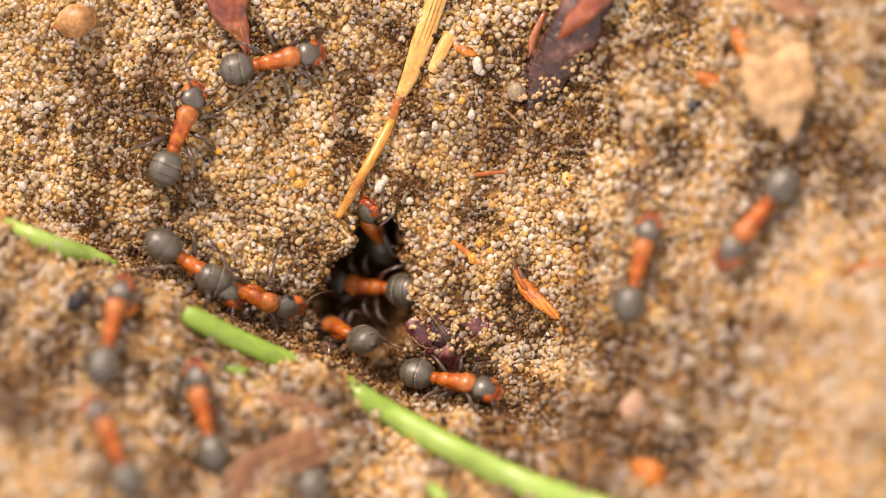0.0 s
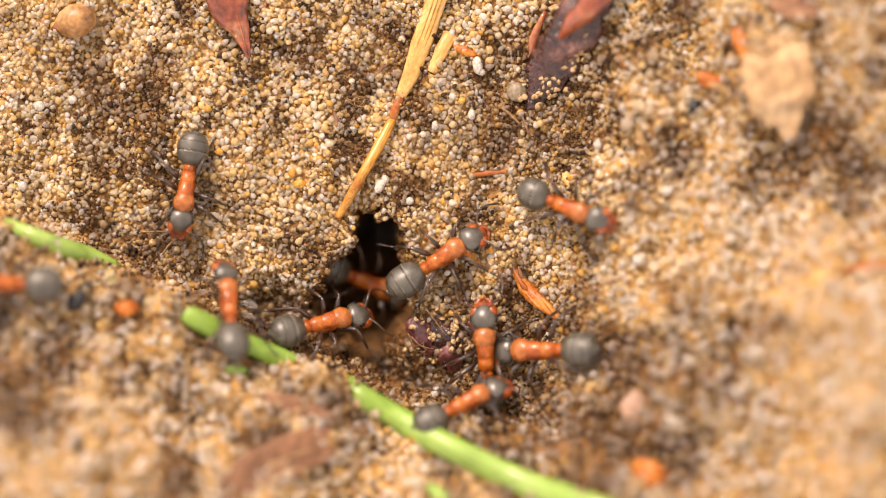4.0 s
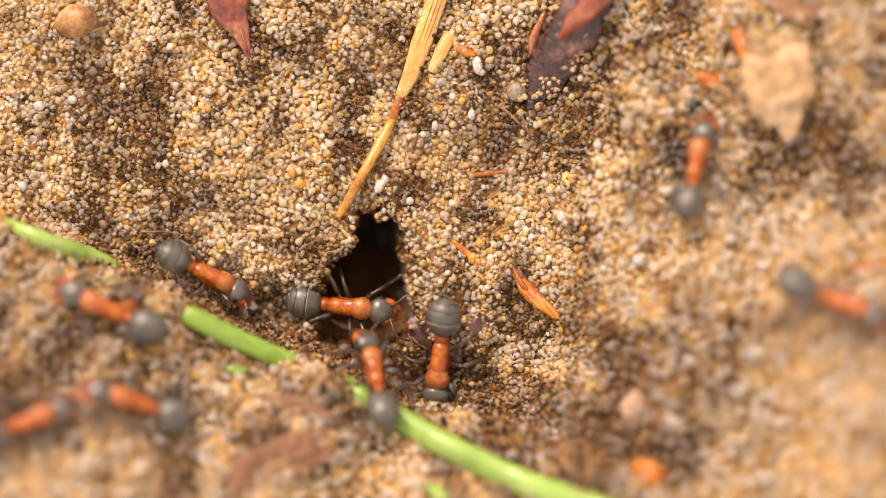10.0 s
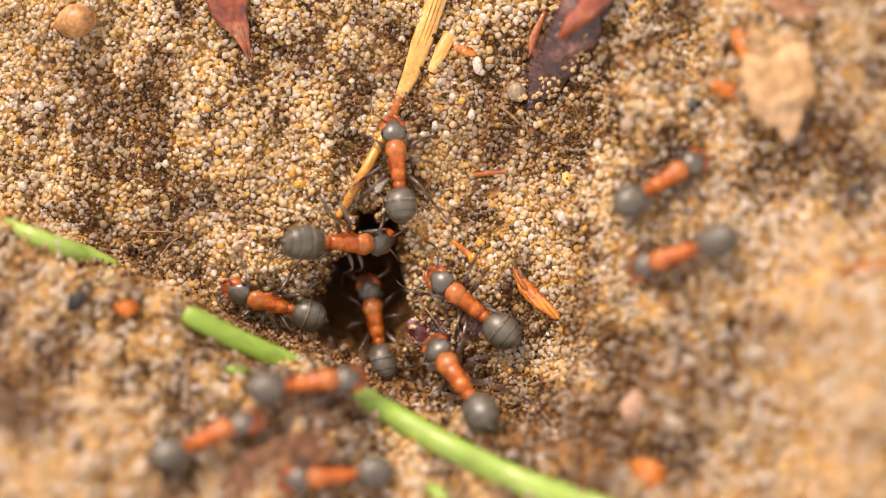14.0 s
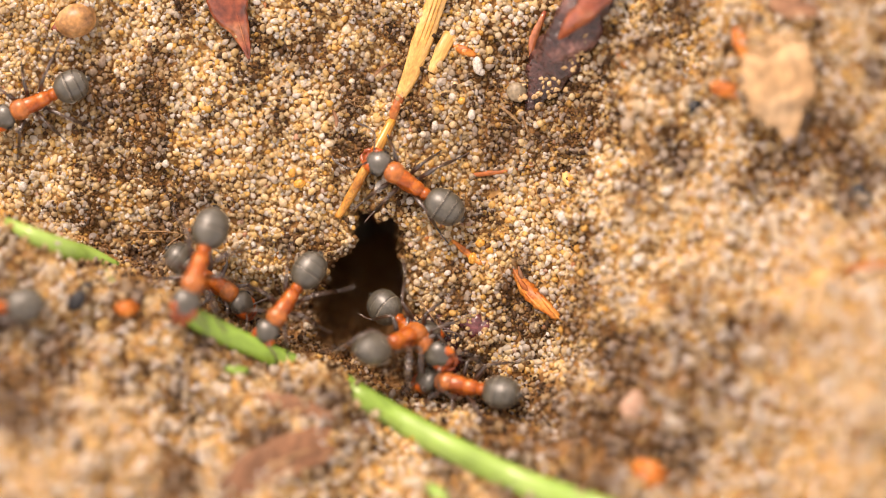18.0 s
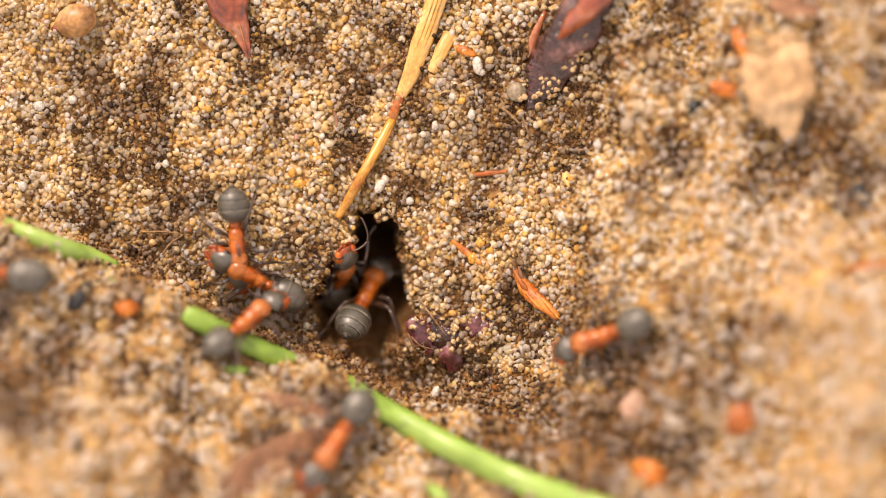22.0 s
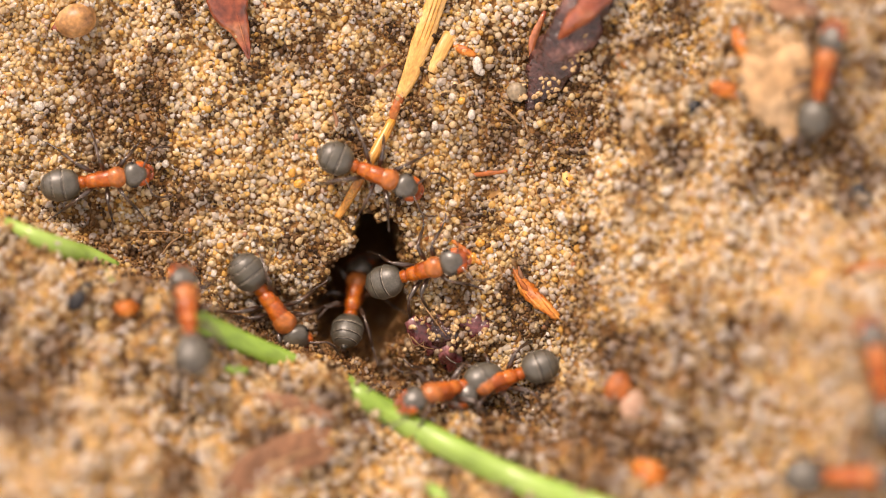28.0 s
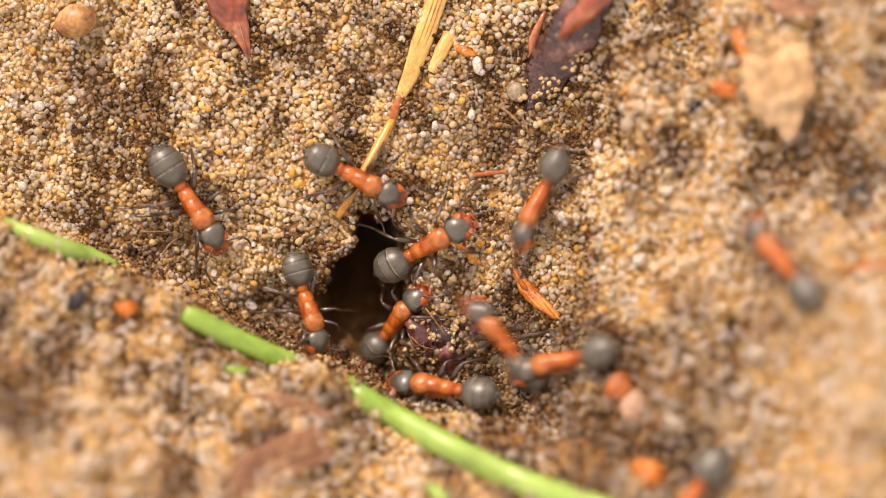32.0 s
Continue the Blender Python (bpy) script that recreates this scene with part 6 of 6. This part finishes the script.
    goes(20, (20.67, 3.5, -8.0, -72), (20.83, 0.3, -7.9, -128), (21.00, -2.8, -7.9, -184), (21.50, -3.3, -6.3, -227), (22.00, -6.7, -0.9, -252, 0, -25), (22.50, -4.1, -1.1, -306, 0, -23), (23.00, -3.7, -2.2, -293, 0, -25), (23.50, -3.3, -2.1, -258), (23.85, -3.9, -1.8, -258, 9), (27.65, -4.7, -2.2, -276, 9), (28.00, -5.2, -3.2, -276, 0, -22), (28.50, -4.3, -2.8, -270, 0, -27), (28.85, -4.4, -2.0, -270, 9), (32.00, -4.4, -2.0, -270, 9))
    goes(21, (0.00, -4.4, -1.6, 108, 9), (14.08, -4.4, -1.6, 108, 9), (14.28, -4.4, -2.4, 108, 1), (14.50, -4.0, 0.9, 108, 0, -28), (15.50, -3.0, 1.6, 157, 0, -14), (16.50, -2.0, 2.3, 205), (17.00, -3.1, 0.3, 176, 1, 32), (17.50, -4.7, 0.5, 214, 1.1, 35), (17.72, -4.4, -2.4, 214, 1), (17.92, -4.4, -1.6, 214, 9), (18.97, -4.4, -1.6, 271, 9), (20.03, -4.4, -1.6, 329, 9), (21.08, -4.4, -1.6, 386, 9), (21.28, -4.4, -2.4, 386, 1), (21.50, 1.6, -8.4, 386), (21.67, -1.1, -9.4, 336))
    goes(21, (21.83, -3.8, -10.4, 287), (22.00, -6.5, -11.4, 237), (22.50, -3.4, -4.7, 233, 1.2, 40), (22.72, -4.4, -2.4, 233, 1), (22.92, -4.4, -1.6, 233, 9), (23.58, -4.4, -1.6, 290, 9), (23.78, -4.4, -2.4, 290, 1), (24.00, -6.3, -4.4, 290, 1, 33), (24.50, -3.7, -6.5, 319, 1.2, 40), (25.00, -3.5, -7.4, 345, 1, 32), (25.50, 0.8, -8.6, 351), (26.17, 0.9, -8.6, 296), (26.83, 1.1, -8.6, 241), (27.50, 1.2, -8.6, 185), (28.00, 3.2, -8.4, 199), (28.17, 3.3, -8.2, 259))
    goes(21, (28.33, 3.4, -8.0, 319), (28.50, 3.5, -7.8, 379), (28.67, 2.5, -8.0, 433), (28.83, 1.4, -8.2, 487), (29.00, 0.3, -8.5, 541), (29.17, 0.8, -8.5, 599), (29.33, 1.2, -8.6, 657), (29.50, 1.6, -8.7, 715), (30.00, 1.1, -8.9, 709), (30.25, 0.9, -8.8, 763), (30.50, 0.6, -8.8, 817), (30.75, 1.1, -8.7, 766), (31.00, 1.6, -8.7, 715), (31.17, 1.5, -8.6, 657), (31.33, 1.5, -8.5, 599), (31.50, 1.4, -8.5, 541))
    goes(21, (32.00, -0.2, -8.7, 533))
    goes(22, (0.00, -2.1, 23.2, 183), (23.52, -2.1, 23.2, 183), (23.76, -2.1, 16.3, 148), (24.00, -2.1, 9.4, 113), (24.50, -7.8, 12.5, 150), (25.00, -7.9, 12.9, 148), (25.50, -8.1, 12.5, 161), (26.17, -8.7, 10.4, 210), (26.83, -9.4, 8.4, 260), (27.50, -10.0, 6.3, 309), (28.00, -4.0, 4.3, 338), (28.50, -5.3, 2.6, 292), (29.00, -6.3, 4.0, 294), (29.50, -5.8, 4.3, 303), (30.00, -4.2, 3.0, 340), (30.50, -4.8, 2.3, 324))
    goes(22, (31.00, -5.5, 2.5, 308), (31.50, -4.9, 3.0, 307), (32.00, -4.8, 4.2, 333))
    goes(23, (0.00, 31.6, -12.5, 72), (27.61, 31.6, -12.5, 72), (27.81, 27.3, -12.5, 37), (28.00, 23.0, -12.5, 2), (28.34, 30.5, -12.2, 2), (28.71, 32.1, -12.7, -38), (29.08, 33.8, -13.2, -79), (29.29, 29.1, -13.2, -44), (29.50, 24.5, -13.2, -9), (29.84, 31.9, -14.4, -9), (32.00, 31.9, -14.4, -9))
    goes(24, (0.00, 30.3, -7.0, 169), (27.70, 30.3, -7.0, 169), (27.85, 27.1, -7.0, 134), (28.00, 24.0, -7.0, 99), (28.50, 20.3, 1.7, 111), (28.73, 25.5, 1.7, 76), (28.97, 30.6, 1.7, 41), (29.35, 30.6, -0.1, 91), (29.73, 30.6, -1.9, 141), (30.11, 30.6, -3.8, 191), (30.30, 26.3, -3.8, 226), (30.50, 21.9, -3.8, 261), (31.00, 16.6, -6.9, 207), (31.50, 17.3, -6.6, 221), (32.00, 7.2, -7.0, 196))
    goes(25, (0.00, -4.4, -1.6, -15, 9), (28.08, -4.4, -1.6, -15, 9), (28.28, -4.4, -2.4, -15, 1), (28.50, -7.7, -3.4, -15), (28.72, -4.4, -2.4, -15, 1), (28.92, -4.4, -1.6, -15, 9), (29.54, -4.6, -1.5, 21, 9), (30.15, -4.9, -1.4, 56, 9), (30.50, -5.5, -1.1, 56, 0, -26), (31.00, -3.0, -0.8, 29, 1.1, 35), (31.50, -1.3, 0.2, 18), (32.00, -0.4, 0.5, 29))
    goes(26, (0.00, 9.5, 20.4, 230), (28.52, 9.5, 20.4, 230), (28.76, 9.5, 12.3, 195), (29.00, 9.5, 4.1, 160), (29.50, 7.4, 4.3, 159), (30.00, 3.5, 4.7, 164), (30.50, 2.4, 9.5, 114), (31.00, 0.3, 15.6, 109), (31.50, -0.7, 15.8, 97), (31.80, -1.3, 21.2, 97), (32.00, -1.3, 21.2, 97))
    goes(27, (0.00, -6.2, 22.5, -92), (29.02, -6.2, 22.5, -92), (29.50, -6.7, 11.3, -92), (30.00, -10.6, 6.2, -117), (30.50, -8.9, 6.0, -64), (31.00, -9.8, 3.6, -84), (31.50, -9.7, -1.5, -81), (32.00, -8.4, -3.8, -74))
    goes(28, (0.00, -13.2, 20.6, -78), (29.69, -13.2, 20.6, -78), (30.00, -11.8, 13.9, -78), (30.15, -11.8, 17.3, -43), (30.31, -11.8, 20.7, -8), (32.00, -11.8, 20.7, -8))
    goes(29, (0.00, 15.6, 23.3, -115), (31.10, 15.6, 23.3, -115), (32.00, 6.0, 2.4, -115))
    for k, rows in sorted(WAYS.items()):
        crawl(ANTS[k], rows, 100 + k)
    slides(CHIP_ORANGE, (0, 15.53, 9.59, 0.3, -18), (13.0, 15.53, 9.59, 0.3, -18), (13.4, 16.27, 9.09, 0.3, -12), (32, 16.27, 9.09, 0.3, -12))
    slides(CHIP_RED, (0, 28.63, -11.22, 0.4, 0), (21.4, 28.63, -11.22, 0.4, 0), (21.9, 19.61, -10.15, 0.6, 30), (22.4, 10.08, -8.04, 0.35, 60), (32, 10.08, -8.04, 0.35, 60))
    slides(LOAD, (0, -4.33, -0.96, -12, 0), (11.6, -4.33, -0.96, -12, 0), (12.3, -3.73, 0.03, 0.6, 30), (13.3, -3.73, 0.03, 0.6, 40), (13.9, -4.33, -0.96, -12, 60), (18.2, -4.33, -0.96, -12, 60), (18.7, -3.60, -1.90, 0.4, 90), (19.6, -3.60, -1.90, 0.4, 100), (20.1, -4.33, -0.96, -12, 100), (32, -4.33, -0.96, -12, 100))
    slides(SECOND_LOAD, (0, -4.33, -0.96, -11, 0), (7.9, -4.33, -0.96, -11, 0), (8.4, -3.96, -0.96, 0.2, 30), (9.2, -1.87, -1.70, 0.6, 60), (9.7, -4.33, -0.96, -11, 90), (20.4, -4.33, -0.96, -11, 90), (20.9, -4.79, -1.63, 0.3, 120), (21.2, -4.79, -1.63, 0.3, 120), (21.6, -4.33, -0.96, -11, 90), (32, -4.33, -0.96, -11, 90))
    slides(CRUMB, (0, 28.85, 3.53, 0.3, 0), (12.9, 28.85, 3.53, 0.3, 0), (13.5, 23.82, 3.06, 0.2, 30), (32, 23.82, 3.06, 0.2, 30))


motions()
